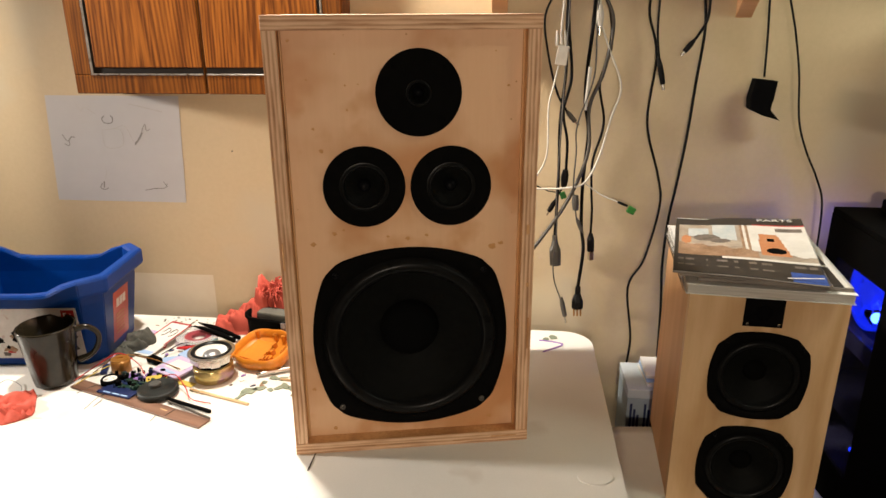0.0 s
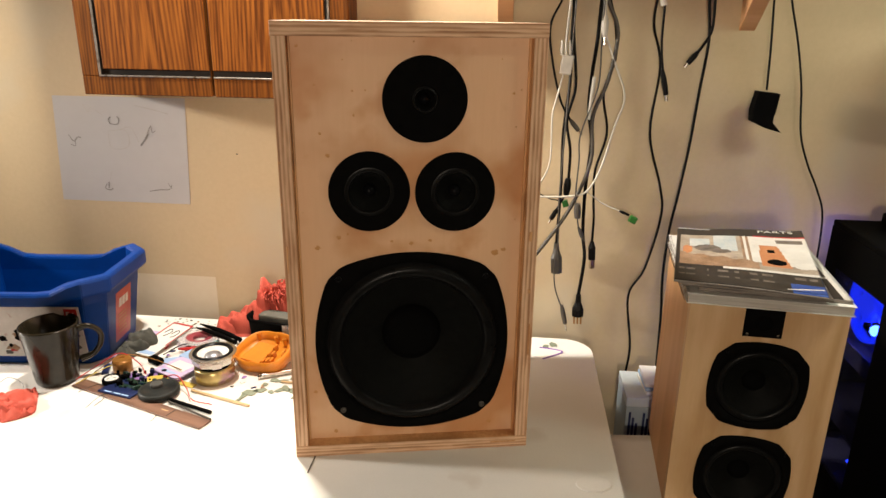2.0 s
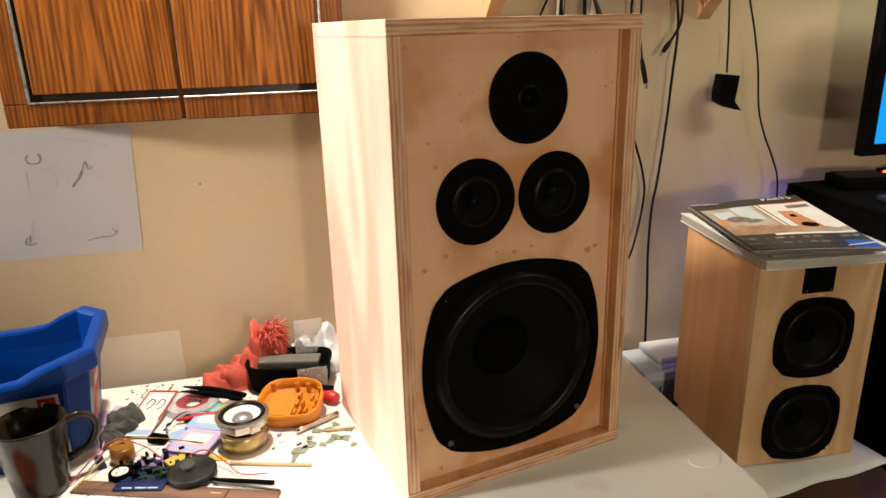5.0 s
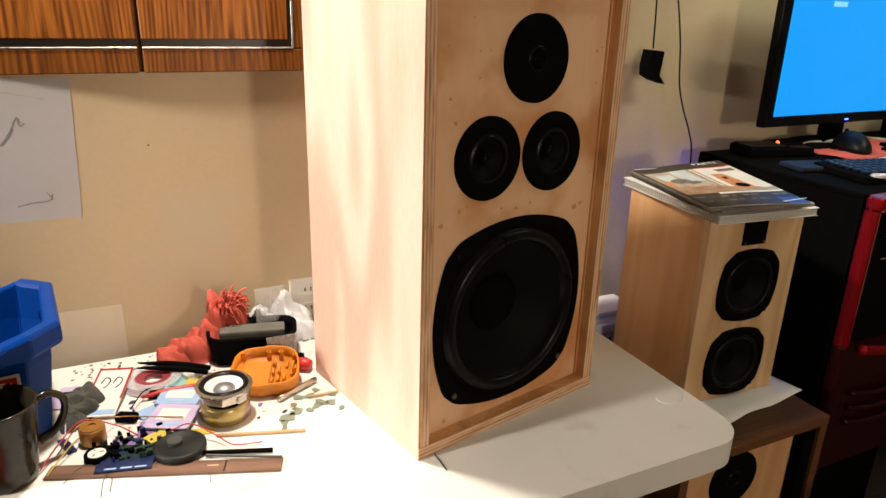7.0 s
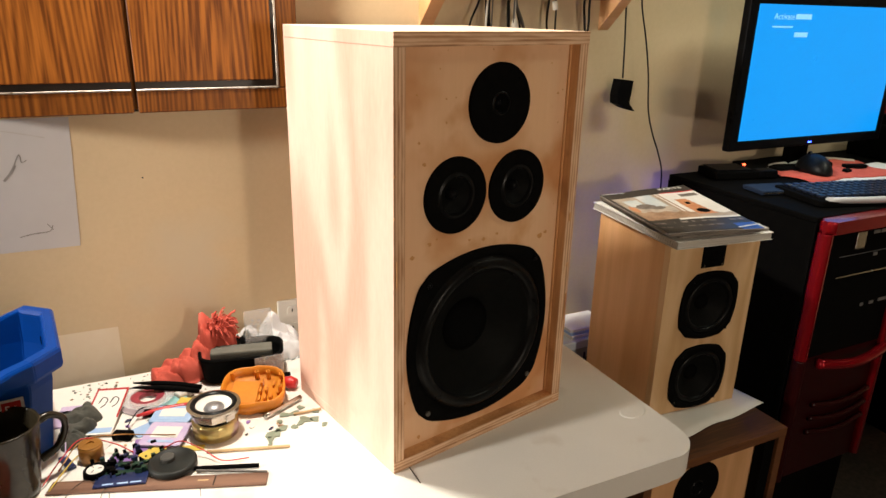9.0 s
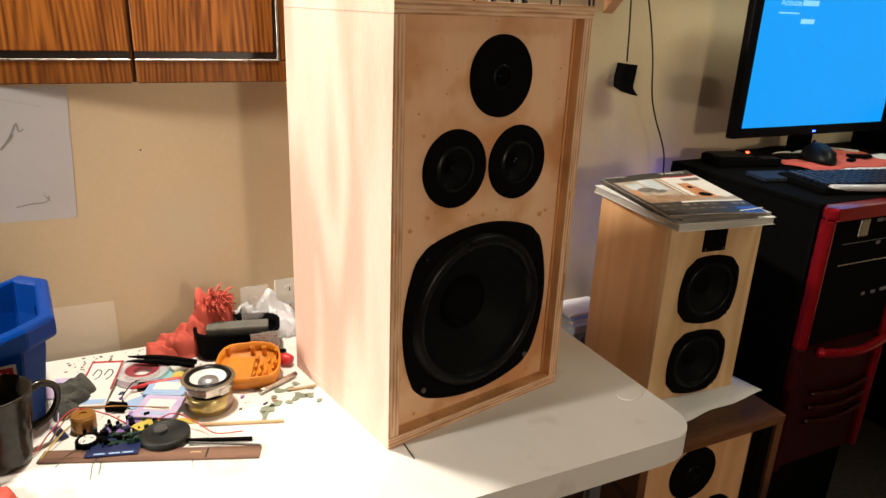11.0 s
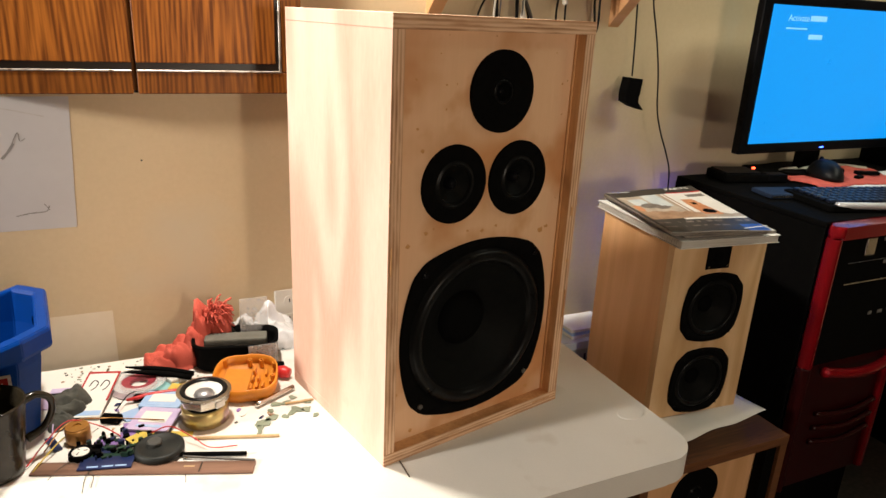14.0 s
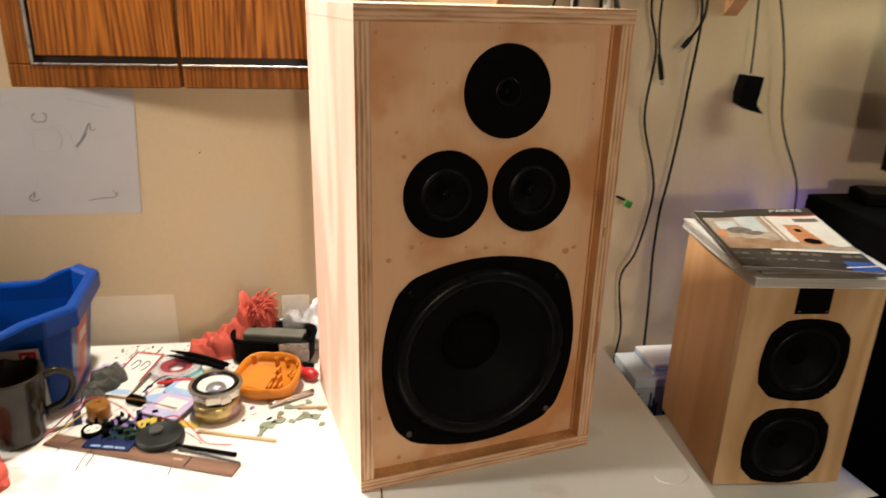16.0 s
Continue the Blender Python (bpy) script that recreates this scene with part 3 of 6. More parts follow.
# knots, nail holes and drips of glue
rnd = random.Random(4)
for k in range(6):
    x, z = rnd.choice(((rnd.uniform(0.03, 0.33), rnd.choice((H - T - 0.006, H - T - 0.02))), (T + rnd.uniform(0.008, 0.016), rnd.uniform(0.05, 0.58)), (W - T - rnd.uniform(0.008, 0.016), rnd.uniform(0.05, 0.58)), (rnd.uniform(0.09, 0.12), rnd.uniform(0.47, 0.55))))
    r = rnd.uniform(0.0006, 0.0014)
    part("nail_mark", lathe([(r, 0), (r * 0.8, 0.0004), (0, 0.0005)], 8), PLY_INNER, big, "", on_front(x, z, REC))
for x, z, lx, lz in ((0.0, 0.455, 0.004, 0.003), (0.0, 0.398, 0.003, 0.003), (W - 0.012, 0.34, 0.004, 0.014), (W - 0.010, 0.26, 0.004, 0.006), (0.004, 0.30, 0.002, 0.04), (W - 0.006, 0.16, 0.002, 0.05), (0.24, 0.006, 0.03, 0.002), (0.30, 0.009, 0.04, 0.0025), (0.12, 0.007, 0.02, 0.0015)):
    part("void_mark", block(x, x + lx, -0.0014, 0.002, z, z + lz, 0.0004, 1), PLY_INNER, big)

rg = random.Random(31)
for x, z, r in ((0.100, 0.548, 0.0028), (0.117, 0.549, 0.0022), (0.101, 0.516, 0.0030), (0.088, 0.588, 0.002), (0.300, 0.590, 0.002), (0.064, 0.462, 0.0055), (0.055, 0.492, 0.004), (0.045, 0.33, 0.007), (0.075, 0.345, 0.006), (0.178, 0.334, 0.0055), (0.205, 0.338, 0.0045), (0.150, 0.338, 0.0035), (0.088, 0.350, 0.0035), (0.300, 0.318, 0.009), (0.312, 0.322, 0.006), (0.030, 0.605, 0.004), (0.05, 0.556, 0.003), (0.318, 0.545, 0.0035), (0.060, 0.03, 0.006), (0.30, 0.035, 0.006), (0.032, 0.10, 0.005)):
    out = [(0.7 * r * rg.uniform(0.55, 1.1) * math.cos(a), 0.55 * r * rg.uniform(0.6, 1.1) * math.sin(a)) for a in np.linspace(0, 2 * math.pi, 12)[:-1]]
    part("glue_spot", prism(out, 0.0, 0.0004), GLUE, big, "", on_front(x, z, REC))

# the two-way loudspeaker on the twin box
S2 = at(0.572, 0.072, 0.646, -4)
w2, d2, h2 = 0.214, 0.225, 0.362
two = thing("bookshelf_loudspeaker", S2, "pine two-way loudspeaker standing on a paper sheet", "loudspeaker")
part("side_panel", block(0, 0.016, 0.016, d2, 0, h2, 0.001, 1), PINE_SIDE, two)
part("side_panel", block(w2 - 0.016, w2, 0.016, d2, 0, h2, 0.001, 1), PINE_SIDE, two)
part("top_panel", block(0.016, w2 - 0.016, 0.016, d2, h2 - 0.016, h2), PINE_SIDE, two)
part("bottom_panel", block(0.016, w2 - 0.016, 0.016, d2, 0, 0.016), PINE_SIDE, two)
part("back_panel", block(0.016, w2 - 0.016, d2 - 0.016, d2, 0.016, h2 - 0.016), PINE_SIDE, two)
part("baffle", board_with_holes(0, w2, 0, h2, 0, 0.016, [(0.107, 0.229, 0.055), (0.107, 0.0735, 0.055)]), PINE, two, "clear pine front baffle")
tw2 = part("tweeter", prism([(-0.0265, -0.021), (0.0265, -0.021), (0.0265, 0.025), (-0.0265, 0.025)], 0.0, 0.003, 0.001), BLACK, two, "square black tweeter plate", on_front(0.102, 0.329, 0))
part("dome", lathe([(0.012, 0.003), (0.011, 0.0045), (0.006, 0.0062), (0, 0.0066)], 24), CLOTHCAP, tw2, "", None, True)
for sx in (-1, 1):
    part("screw", lathe([(0.002, 0.003), (0.002, 0.004), (0, 0.0042)], 8), NICKEL, tw2, "", pose(sx * 0.021, -0.0165, 0))
basket_driver("woofer", two, 0.107, 0.229, 0, 0.0705, 0.0525, 0.017, "black six-inch woofer with four-cornered frame", 0.84, 0.085, (), -3, 0.98)
basket_driver("woofer", two, 0.107, 0.0735, 0, 0.0705, 0.0525, 0.017, "black six-inch woofer with four-cornered frame", 0.84, 0.085, (), -3, 0.98)

twin = thing("floor_loudspeaker", at(0.450, -0.062, 0.0), "walnut-stained plywood loudspeaker standing on the floor", "loudspeaker")
cabinet_shell(twin, W, D, 0.642, T, 0.03, (WALNUT, WALNUT, WALNUT, WALNUT, WALNUT))
part("baffle", board_with_holes(T, W - T, T, 0.642 - T, 0.03, 0.018, [(0.165, 0.540, 0.036), (0.1185, 0.411, 0.036), (0.2385, 0.409, 0.036), (0.18, 0.176, 0.122)]), PINE_SIDE, twin, "orange pine front baffle")
round_driver("tweeter", twin, 0.165, 0.540, 0.03, 0.0575, 0.0150, 0.0075, "flat black round tweeter")
round_driver("midrange", twin, 0.1185, 0.411, 0.03, 0.0565, 0.0295, 0.0095, "black round midrange driver")
round_driver("midrange", twin, 0.2385, 0.409, 0.03, 0.0565, 0.0295, 0.0095, "black round midrange driver")
basket_driver("woofer", twin, 0.18, 0.173, 0.03, 0.1445, 0.117, 0.046, "large black woofer", 0.815, 0.035)
# black bar in place of the shade in the recess at the right
part("grille_strip", block(W - T - 0.028, W - T, 0.006, 0.028, T, 0.642 - T, 0.002), BLACK, twin, "black strip standing in for the dark recess beside the baffle")

# ---- folding table ----
table = thing("folding_table", at(0, 0, 0), "white moulded plastic folding table, stained and littered", "table")
tu0, tu1, tv0, tv1 = -1.345, 0.487, -0.145, 0.472


def rounded(x0, x1, y0, y1, r, n=8):
    pts = []
    for cx, cy, a0 in ((x1 - r, y1 - r, 0), (x0 + r, y1 - r, 90), (x0 + r, y0 + r, 180), (x1 - r, y0 + r, 270)):
        pts += [(cx + r * math.cos(radians(a0 + 90 * i / n)), cy + r * math.sin(radians(a0 + 90 * i / n))) for i in range(n + 1)]
    return pts


part("tabletop", prism(rounded(tu0, tu1, tv0, tv1, 0.060, 16), TABLE_Z - 0.044, TABLE_Z, 0.013, 5), TABLE, table, "white plastic top with rounded corners")
part("skirt", prism(rounded(tu0 + 0.012, tu1 - 0.012, tv0 + 0.012, tv1 - 0.012, 0.045), TABLE_Z - 0.058, TABLE_Z - 0.0435, 0.003), TABLE, table)
part("moulded_boss", prism([(0.026 * math.cos(a), 0.018 * math.sin(a)) for a in np.linspace(0, 2 * math.pi, 29)[:-1]], 0, 0.0020, 0.0012), TABLE, table, "raised oval plastic boss", pose(0.447, -0.012, TABLE_Z - 0.0005, 0, 0, 10))
part("seam_mark", block(-0.0010, 0.0010, -0.021, 0.021, 0, 0.0006), CABLE_GREY, table, "short dark scratch", pose(0.0275, -0.015, TABLE_Z))
for u in (tu0 + 0.18, tu1 - 0.16):
    part("leg_frame", tube([(u, tv0 + 0.06, TABLE_Z - 0.05), (u, tv0 + 0.06, 0.02), (u, tv0 + 0.06, 0.012)], 0.013, 10, 2), STEEL, table)
    part("leg_frame", tube([(u, tv1 - 0.06, TABLE_Z - 0.05), (u, tv1 - 0.06, 0.02), (u, tv1 - 0.06, 0.012)], 0.013, 10, 2), STEEL, table)
    part("cross_bar", tube([(u, tv0 + 0.06, 0.25), (u, 0.16, 0.25), (u, tv1 - 0.06, 0.25)], 0.011, 8, 2), STEEL, table)

# ---- wall cabinet ----
CV = 0.44
cab = thing("wall_cabinet", at(0, 0, 1.230), "shallow brown wood-grain wall cabinet with two doors", "cabinet")
cu0, cu1, cm, ch = -0.543, -0.004, -0.277, 0.56
part("body", block(cu0 + 0.004, cu1 - 0.004, CV + 0.019, VW, 0.004, ch), OAK_RAIL, cab)
# near-black plate: shade below the cabinet is given by colour
part("back_rail", block(cu0, cu1, CV + 0.02, VW - 0.001, 0, 0.004), OAK_DARK, cab, "near-black underside, its shade put into the colour")
for a, b, outer in ((cu0, cm - 0.0035, "l"), (cm + 0.0035, cu1, "r")):
    door = part("door", block(a, b, CV + 0.004, CV + 0.018, 0.0, ch, 0.002, 1), OAK_RAIL, cab, "dark wood-grain door with a recessed panel")
    rail, stile = 0.036, 0.036
    x0, x1 = (a + stile, b) if outer == "l" else (a, b - stile)
    part("rail", block(a, b, CV, CV + 0.0045, 0.0, rail, 0.0018, 1), OAK_RAIL, door)
    part("stile", block(a, a + stile, CV, CV + 0.0045, rail, ch, 0.0018, 1) if outer == "l" else block(b - stile, b, CV, CV + 0.0045, rail, ch, 0.0018, 1), OAK_RAIL, door)
    part("groove", block(x0, x1, CV + 0.0032, CV + 0.0045, rail, ch), OAK_DARK, door, "black sunk groove")
    pa, pb = (x0 + 0.010, x1) if outer == "l" else (x0, x1 - 0.010)
    part("panel", block(pa, pb, CV - 0.001, CV + 0.004, rail + 0.014, ch, 0.0015, 1), OAK, door, "amber wood-grain panel")
    part("trim", block(x0, x1, CV - 0.0012, CV + 0.002, rail - 0.0005, rail + 0.0025, 0.0006, 1), TRIM, door, "worn silver trim line")
    part("trim", block(x0, x0 + 0.004, CV - 0.0012, CV + 0.002, rail + 0.0026, ch, 0.0006, 1) if outer == "l" else block(x1 - 0.004, x1, CV - 0.0012, CV + 0.002, rail + 0.0026, ch, 0.0006, 1), TRIM, door, "worn silver trim line")

# ---- drawing on the wall ----
sheet = thing("pinned_drawing", at(-0.683, VW, 0.987), "white sheet with faint pencil sketches taped to the wall", "drawing")
bm = bmesh.new()
nx, nz = 14, 10
gv = {}
for i in range(nx + 1):
    for j in range(nz + 1):
        x, z = i / nx, j / nz
        gv[i, j] = bm.verts.new((0.296 * x + 0.012 * (z - 0.5), -0.0004 - 0.00015 * noise.noise(Vector((x * 2.2, z * 2.2, 3))), 0.229 * z))
for i in range(nx):
    for j in range(nz):
        bm.faces.new((gv[i, j], gv[i + 1, j], gv[i + 1, j + 1], gv[i, j + 1]))
ext = bmesh.ops.extrude_face_region(bm, geom=bm.faces[:])
for v in ext["geom"]:
    if isinstance(v, bmesh.types.BMVert):
        v.co.y += 0.0002
bmesh.ops.recalc_face_normals(bm, faces=bm.faces[:])
part("paper", bm, WALL_PAPER, sheet)


def stroke(pts, r, material=None):
    line = glide([(x, 0, z) for x, z in pts], 4)
    bm = bmesh.new()
    pairs = []
    for i, p in enumerate(line):
        d = (line[min(i + 1, len(line) - 1)] - line[max(i - 1, 0)]).normalized()
        n = Vector((-d.z, 0, d.x)) * r * 1.4 * (0.5 + 0.5 * abs(noise.noise(p * 90)))
        pairs.append((bm.verts.new(p + n + Vector((0, -0.0007, 0))), bm.verts.new(p - n + Vector((0, -0.0007, 0)))))
    for (a, b), (c, d) in zip(pairs, pairs[1:]):
        bm.faces.new((a, b, d, c))
    part("pencil_stroke", bm, material or PENCIL, sheet)


stroke([(0.132, 0.187), (0.126, 0.180), (0.131, 0.172), (0.146, 0.172), (0.150, 0.182), (0.146, 0.188)], 0.0014)
stroke([(0.122, 0.156), (0.163, 0.158), (0.164, 0.124), (0.126, 0.120), (0.122, 0.156)], 0.0007, PENCIL_FAINT)
stroke([(0.030, 0.146), (0.040, 0.132), (0.050, 0.141), (0.058, 0.140)], 0.0014)
stroke([(0.032, 0.126), (0.042, 0.122), (0.044, 0.136)], 0.0010)
stroke([(0.192, 0.126), (0.204, 0.140), (0.212, 0.152)], 0.0022)
stroke([(0.208, 0.148), (0.220, 0.170), (0.222, 0.156), (0.230, 0.160)], 0.0010)
stroke([(0.200, 0.026), (0.222, 0.030), (0.246, 0.032), (0.252, 0.042)], 0.0013)
stroke([(0.244, 0.046), (0.252, 0.034)], 0.0010)
stroke([(0.103, 0.040), (0.098, 0.030), (0.108, 0.026), (0.116, 0.030)], 0.0014)
stroke([(0.108, 0.044), (0.106, 0.030)], 0.0018)
stroke([(0.114, 0.19), (0.09, 0.205), (0.083, 0.196), (0.072, 0.214)], 0.0006, PENCIL_FAINT)
stroke([(0.118, 0.068), (0.112, 0.05)], 0.0006, PENCIL_FAINT)
stroke([(0.190, 0.212), (0.22, 0.206), (0.262, 0.196)], 0.0011, PENCIL_FAINT)
stroke([(0.150, 0.160), (0.175, 0.165), (0.190, 0.132)], 0.0006, PENCIL_FAINT)

# paler patch and small marks
solo("paint_patch", prism(rounded(-0.60, -0.352, 0.70, 0.818, 0.002, 2), 0, 0.00012), mat("pale_patch_tone", (0.74, 0.645, 0.49), (0.70, 0.59, 0.43), 8, 0.6, bump=0.1), at(0, VW, 0, 0, 90, 0), "paler rectangular patch on the cream wall", "paint patch", kind="structure")
solo("wall_nail", lathe([(0.0017, 0), (0.0016, 0.0006), (0, 0.0008)], 10), CABLE_GREY, at(-0.277, VW, 1.102, 0, 90), "small dark nail head in the wall", "nail")
plate = thing("wall_outlet", at(-0.014, VW, 0.775), "cream plastic double wall socket plate", "outlet")
part("plate", block(-0.036, 0.036, -0.006, 0, -0.045, 0.045, 0.003), OUTLET, plate)
for dz in (-0.02, 0.02):
    part("socket", prism(rounded(-0.016, 0.016, -0.012, 0.012, 0.008, 4), 0.006, 0.008), OUTLET, plate, "", pose(0, 0, dz, 90))
    for dx in (-0.006, 0.006):
        part("slot", block(dx - 0.001, dx + 0.001, -0.0086, -0.006, dz - 0.002, dz + 0.006), BLACK, plate)

# ---- shelf with hanging cables ----
shelf = thing("wall_shelf", at(0, 0, 0), "brown pine wall shelf on triangular brackets", "shelf")
part("cleat", block(0.298, 0.718, 0.508, VW, 1.430, 1.535, 0.002), SHELF_WOOD, shelf, "reddish cleat board with screws")
part("shelf_board", block(0.235, 0.790, 0.315, VW, 1.622, 1.642, 0.002), SHELF_WOOD, shelf)
for u in (0.268, 0.718):
    part("bracket", prism([(VW, 1.366), (VW, 1.622), (0.33, 1.622), (0.33, 1.545)], u, u + 0.030, 0.002), PINE_SIDE, shelf, "sloping solid wood bracket", Matrix(((0, 0, 1, 0), (1, 0, 0, 0), (0, 1, 0, 0), (0, 0, 0, 1))))
for u in (0.33, 0.67):
    part("screw", lathe([(0.004, 0), (0.004, 0.001), (0, 0.0018)], 10), BLACK, shelf, "", pose(u, 0.508, 1.452, 90))
part("label", block(0.44, 0.545, 0.5065, 0.508, 1.434, 1.50), PAPER, shelf, "white paper label with grey lines of print")
for k, z in enumerate((1.440, 1.449, 1.461, 1.472, 1.485)):
    part("print_bar", block(0.446, 0.54 - 0.012 * (k % 3), 0.5057, 0.5065, z, z + 0.005), CABLE_GREY, shelf)
for u in (0.39, 0.42, 0.465, 0.56, 0.655, 0.775):
    part("hook", tube([(u, 0.51, 1.472), (u, 0.497, 1.466), (u, 0.49, 1.47), (u, 0.488, 1.48)], 0.0022, 6, 4), NICKEL, shelf)

CV0 = 0.498


def hang(name, pts, r, material, label, v=CV0, up=None, wave=0.006, seed=0):
    """A cable hung on the wall: (u, z) along it; up: the hook's place it comes from."""
    line = ([(up, v - 0.006, 1.474), (up, v - 0.004, 1.45)] if up else []) + [(u, v + wave * math.sin(3.1 * i + seed), z) for i, (u, z) in enumerate(pts)]
    ob = thing(name, at(0, 0, 0), label, "cable", "hanging cables")
    part("cord", tube(line, r, 8, 6), material, ob, "", None, True)
    return ob


def plug(name, ob, u0, z0, u1, z1, r, material, label="", v=CV0, taper=(0.6, 1, 1, 0.9), n=10):
    return part(name, tube([(u0 + (u1 - u0) * k / 3, v, z0 + (z1 - z0) * k / 3) for k in range(4)], r, n, 2, None, taper), material, ob, label)


c = hang("patch_cable", [(0.387, 1.418), (0.368, 1.371), (0.375, 1.310), (0.395, 1.235), (0.416, 1.197)], 0.0022, CABLE, "black cable ending in a ribbed silver plug", up=0.39)
plug("sleeve", c, 0.416, 1.197, 0.434, 1.176, 0.0048, CABLE_GREY, "ribbed grey sleeve")
plug("tip", c, 0.434, 1.176, 0.441, 1.169, 0.0028, NICKEL)
c = hang("power_lead", [(0.411, 1.418), (0.409, 1.359), (0.412, 1.267), (0.405, 1.171), (0.408, 1.064), (0.406, 0.97), (0.406, 0.935)], 0.0031, CABLE, "black power lead with a square socket end", seed=1, up=0.405, v=0.503)
plug("socket", c, 0.406, 0.942, 0.410, 0.878, 0.0125, CABLE_GREY, "black appliance socket", 0.503, (0.45, 0.5, 1, 1, 0.95), 8)
c = hang("coax_cable", [(0.408, 1.418), (0.413, 1.347), (0.422, 1.261), (0.410, 1.197), (0.420, 1.139), (0.421, 1.080)], 0.0029, CABLE, "thick black cable with a moulded bead", v=0.492, up=0.412)
plug("bead", c, 0.420, 1.082, 0.418, 1.048, 0.0075, CABLE, "moulded black bead", 0.492, (0.7, 1, 1, 0.7))
plug("tail", c, 0.418, 1.05, 0.400, 1.016, 0.0018, CABLE, "", 0.492)
plug("jack", c, 0.402, 1.018, 0.391, 0.996, 0.0050, CABLE, "black jack plug", 0.492)
plug("tip", c, 0.391, 0.996, 0.387, 0.988, 0.0018, NICKEL, "", 0.492)
c = hang("power_lead", [(0.460, 1.418), (0.456, 1.347), (0.452, 1.280), (0.450, 1.217), (0.461, 1.153), (0.455, 1.066), (0.458, 0.968), (0.464, 0.916), (0.459, 0.827)], 0.0036, CABLE, "black power lead with a three-pin plug", v=0.496, up=0.462, seed=2)
plug("plug_body", c, 0.459, 0.832, 0.460, 0.785, 0.0125, CABLE, "black three-pin plug", 0.496, (0.45, 0.5, 1, 1), 8)
for du in (-0.007, 0.0, 0.007):
    plug("pin", c, 0.460 + du, 0.786, 0.461 + du, 0.766, 0.0018, COPPER, "", 0.496, (1, 1))
c = hang("usb_cable", [(0.475, 1.418), (0.488, 1.371), (0.493, 1.312), (0.476, 1.249), (0.489, 1.173), (0.472, 1.100), (0.474, 1.039), (0.477, 1.000), (0.478, 0.947)], 0.0024, CABLE, "black cable with a flat metal plug", seed=3, up=0.468)
plug("plug_body", c, 0.478, 0.950, 0.480, 0.912, 0.0075, CABLE, "", CV0, (0.5, 1, 1, 1), 8)
plug("shell", c, 0.480, 0.912, 0.481, 0.893, 0.0062, NICKEL, "bare metal plug shell", CV0, (1, 1), 4)
c = hang("audio_cable", [(0.469, 1.418), (0.492, 1.360), (0.481, 1.274), (0.458, 1.205), (0.461, 1.120), (0.428, 1.023), (0.372, 0.932), (0.330, 0.875), (0.305, 0.80)], 0.0036, CABLE_GREY, "thick dark grey cable curving behind the loudspeaker", v=0.486, up=0.47)
c = hang("white_cable", [(0.400, 1.30), (0.397, 1.285), (0.388, 1.242), (0.381, 1.203), (0.382, 1.118), (0.368, 1.077), (0.346, 1.055)], 0.0017, CABLE_WHITE, "thin white cable from a splitter block", v=0.488)
part("splitter", block(-0.011, 0.011, -0.006, 0.006, -0.018, 0.018, 0.002), CABLE_WHITE, c, "white three-way splitter block", pose(0.402, 0.488, 1.301, 0, 8, 0))
for du in (-0.008, 0.0, 0.008):
    plug("lead", c, 0.400 + du, 1.318, 0.398 + du * 0.9, 1.345, 0.003, CABLE_WHITE, "", 0.488, (1, 1, 0.6))
plug("riser", c, 0.398, 1.335, 0.405, 1.47, 0.0022, CABLE_WHITE, "", 0.488, (1, 1))
c = hang("white_cable", [(0.468, 1.359), (0.491, 1.305), (0.514, 1.244), (0.500, 1.186), (0.481, 1.107), (0.458, 1.059), (0.426, 1.048), (0.370, 1.044), (0.325, 1.048)], 0.0020, CABLE_WHITE, "white cable looping behind the loudspeaker", v=0.484)
plug("plug_body", c, 0.466, 1.39, 0.467, 1.352, 0.0065, CABLE_WHITE, "white plug with a bare tip", 0.484, (0.6, 1, 1, 0.8))
plug("tip", c, 0.467, 1.352, 0.468, 1.337, 0.0032, NICKEL, "", 0.484, (1, 1))
plug("riser", c, 0.466, 1.385, 0.465, 1.47, 0.0022, CABLE_WHITE, "", 0.484, (1, 1))
plug("thick_sleeve", c, 0.455, 1.28, 0.450, 1.20, 0.0034, CABLE_WHITE, "", 0.484, (1, 1))
c = hang("probe_wire", [(0.459, 1.056), (0.493, 1.033), (0.525, 1.020), (0.540, 1.013)], 0.0012, CABLE_WHITE, "thin pale wire with a green clip", v=0.488, wave=0.001)
plug("sleeve", c, 0.525, 1.020, 0.545, 1.012, 0.0028, CABLE, "", 0.488)
part("clip", block(-0.008, 0.008, -0.004, 0.004, -0.007, 0.007, 0.002), GREEN_PLUG, c, "small green clip", pose(0.553, 0.488, 1.003, 0, 25, 0))
c = hang("probe_wire", [(0.352, 1.052), (0.375, 1.042), (0.389, 1.036)], 0.0011, CABLE, "thin wire with a green clip", v=0.500, wave=0.001)
part("clip", block(-0.006, 0.006, -0.003, 0.003, -0.007, 0.007, 0.0015), GREEN_PLUG, c, "small green clip", pose(0.418, 0.500, 1.028, 0, -20, 0))
plug("lead", c, 0.389, 1.036, 0.414, 1.033, 0.0012, CABLE, "", 0.500, (1, 1))
c = hang("grey_cable", [(0.463, 1.341), (0.463, 1.262), (0.437, 1.172), (0.438, 1.119), (0.436, 1.051), (0.443, 1.003), (0.446, 0.985), (0.452, 0.965), (0.462, 0.955)], 0.0015, CABLE_GREY, "thin grey cable with a ferrite bead", v=0.482)
plug("ferrite", c, 0.441, 1.033, 0.443, 1.003, 0.0068, CABLE_GREY, "grey ferrite bead", 0.482, (0.85, 1, 1, 0.85))
plug("plug_body", c, 0.446, 0.985, 0.458, 0.960, 0.0040, CABLE_GREY, "", 0.482)
plug("riser", c, 0.463, 1.341, 0.462, 1.47, 0.0018, CABLE_GREY, "", 0.482, (1, 1))
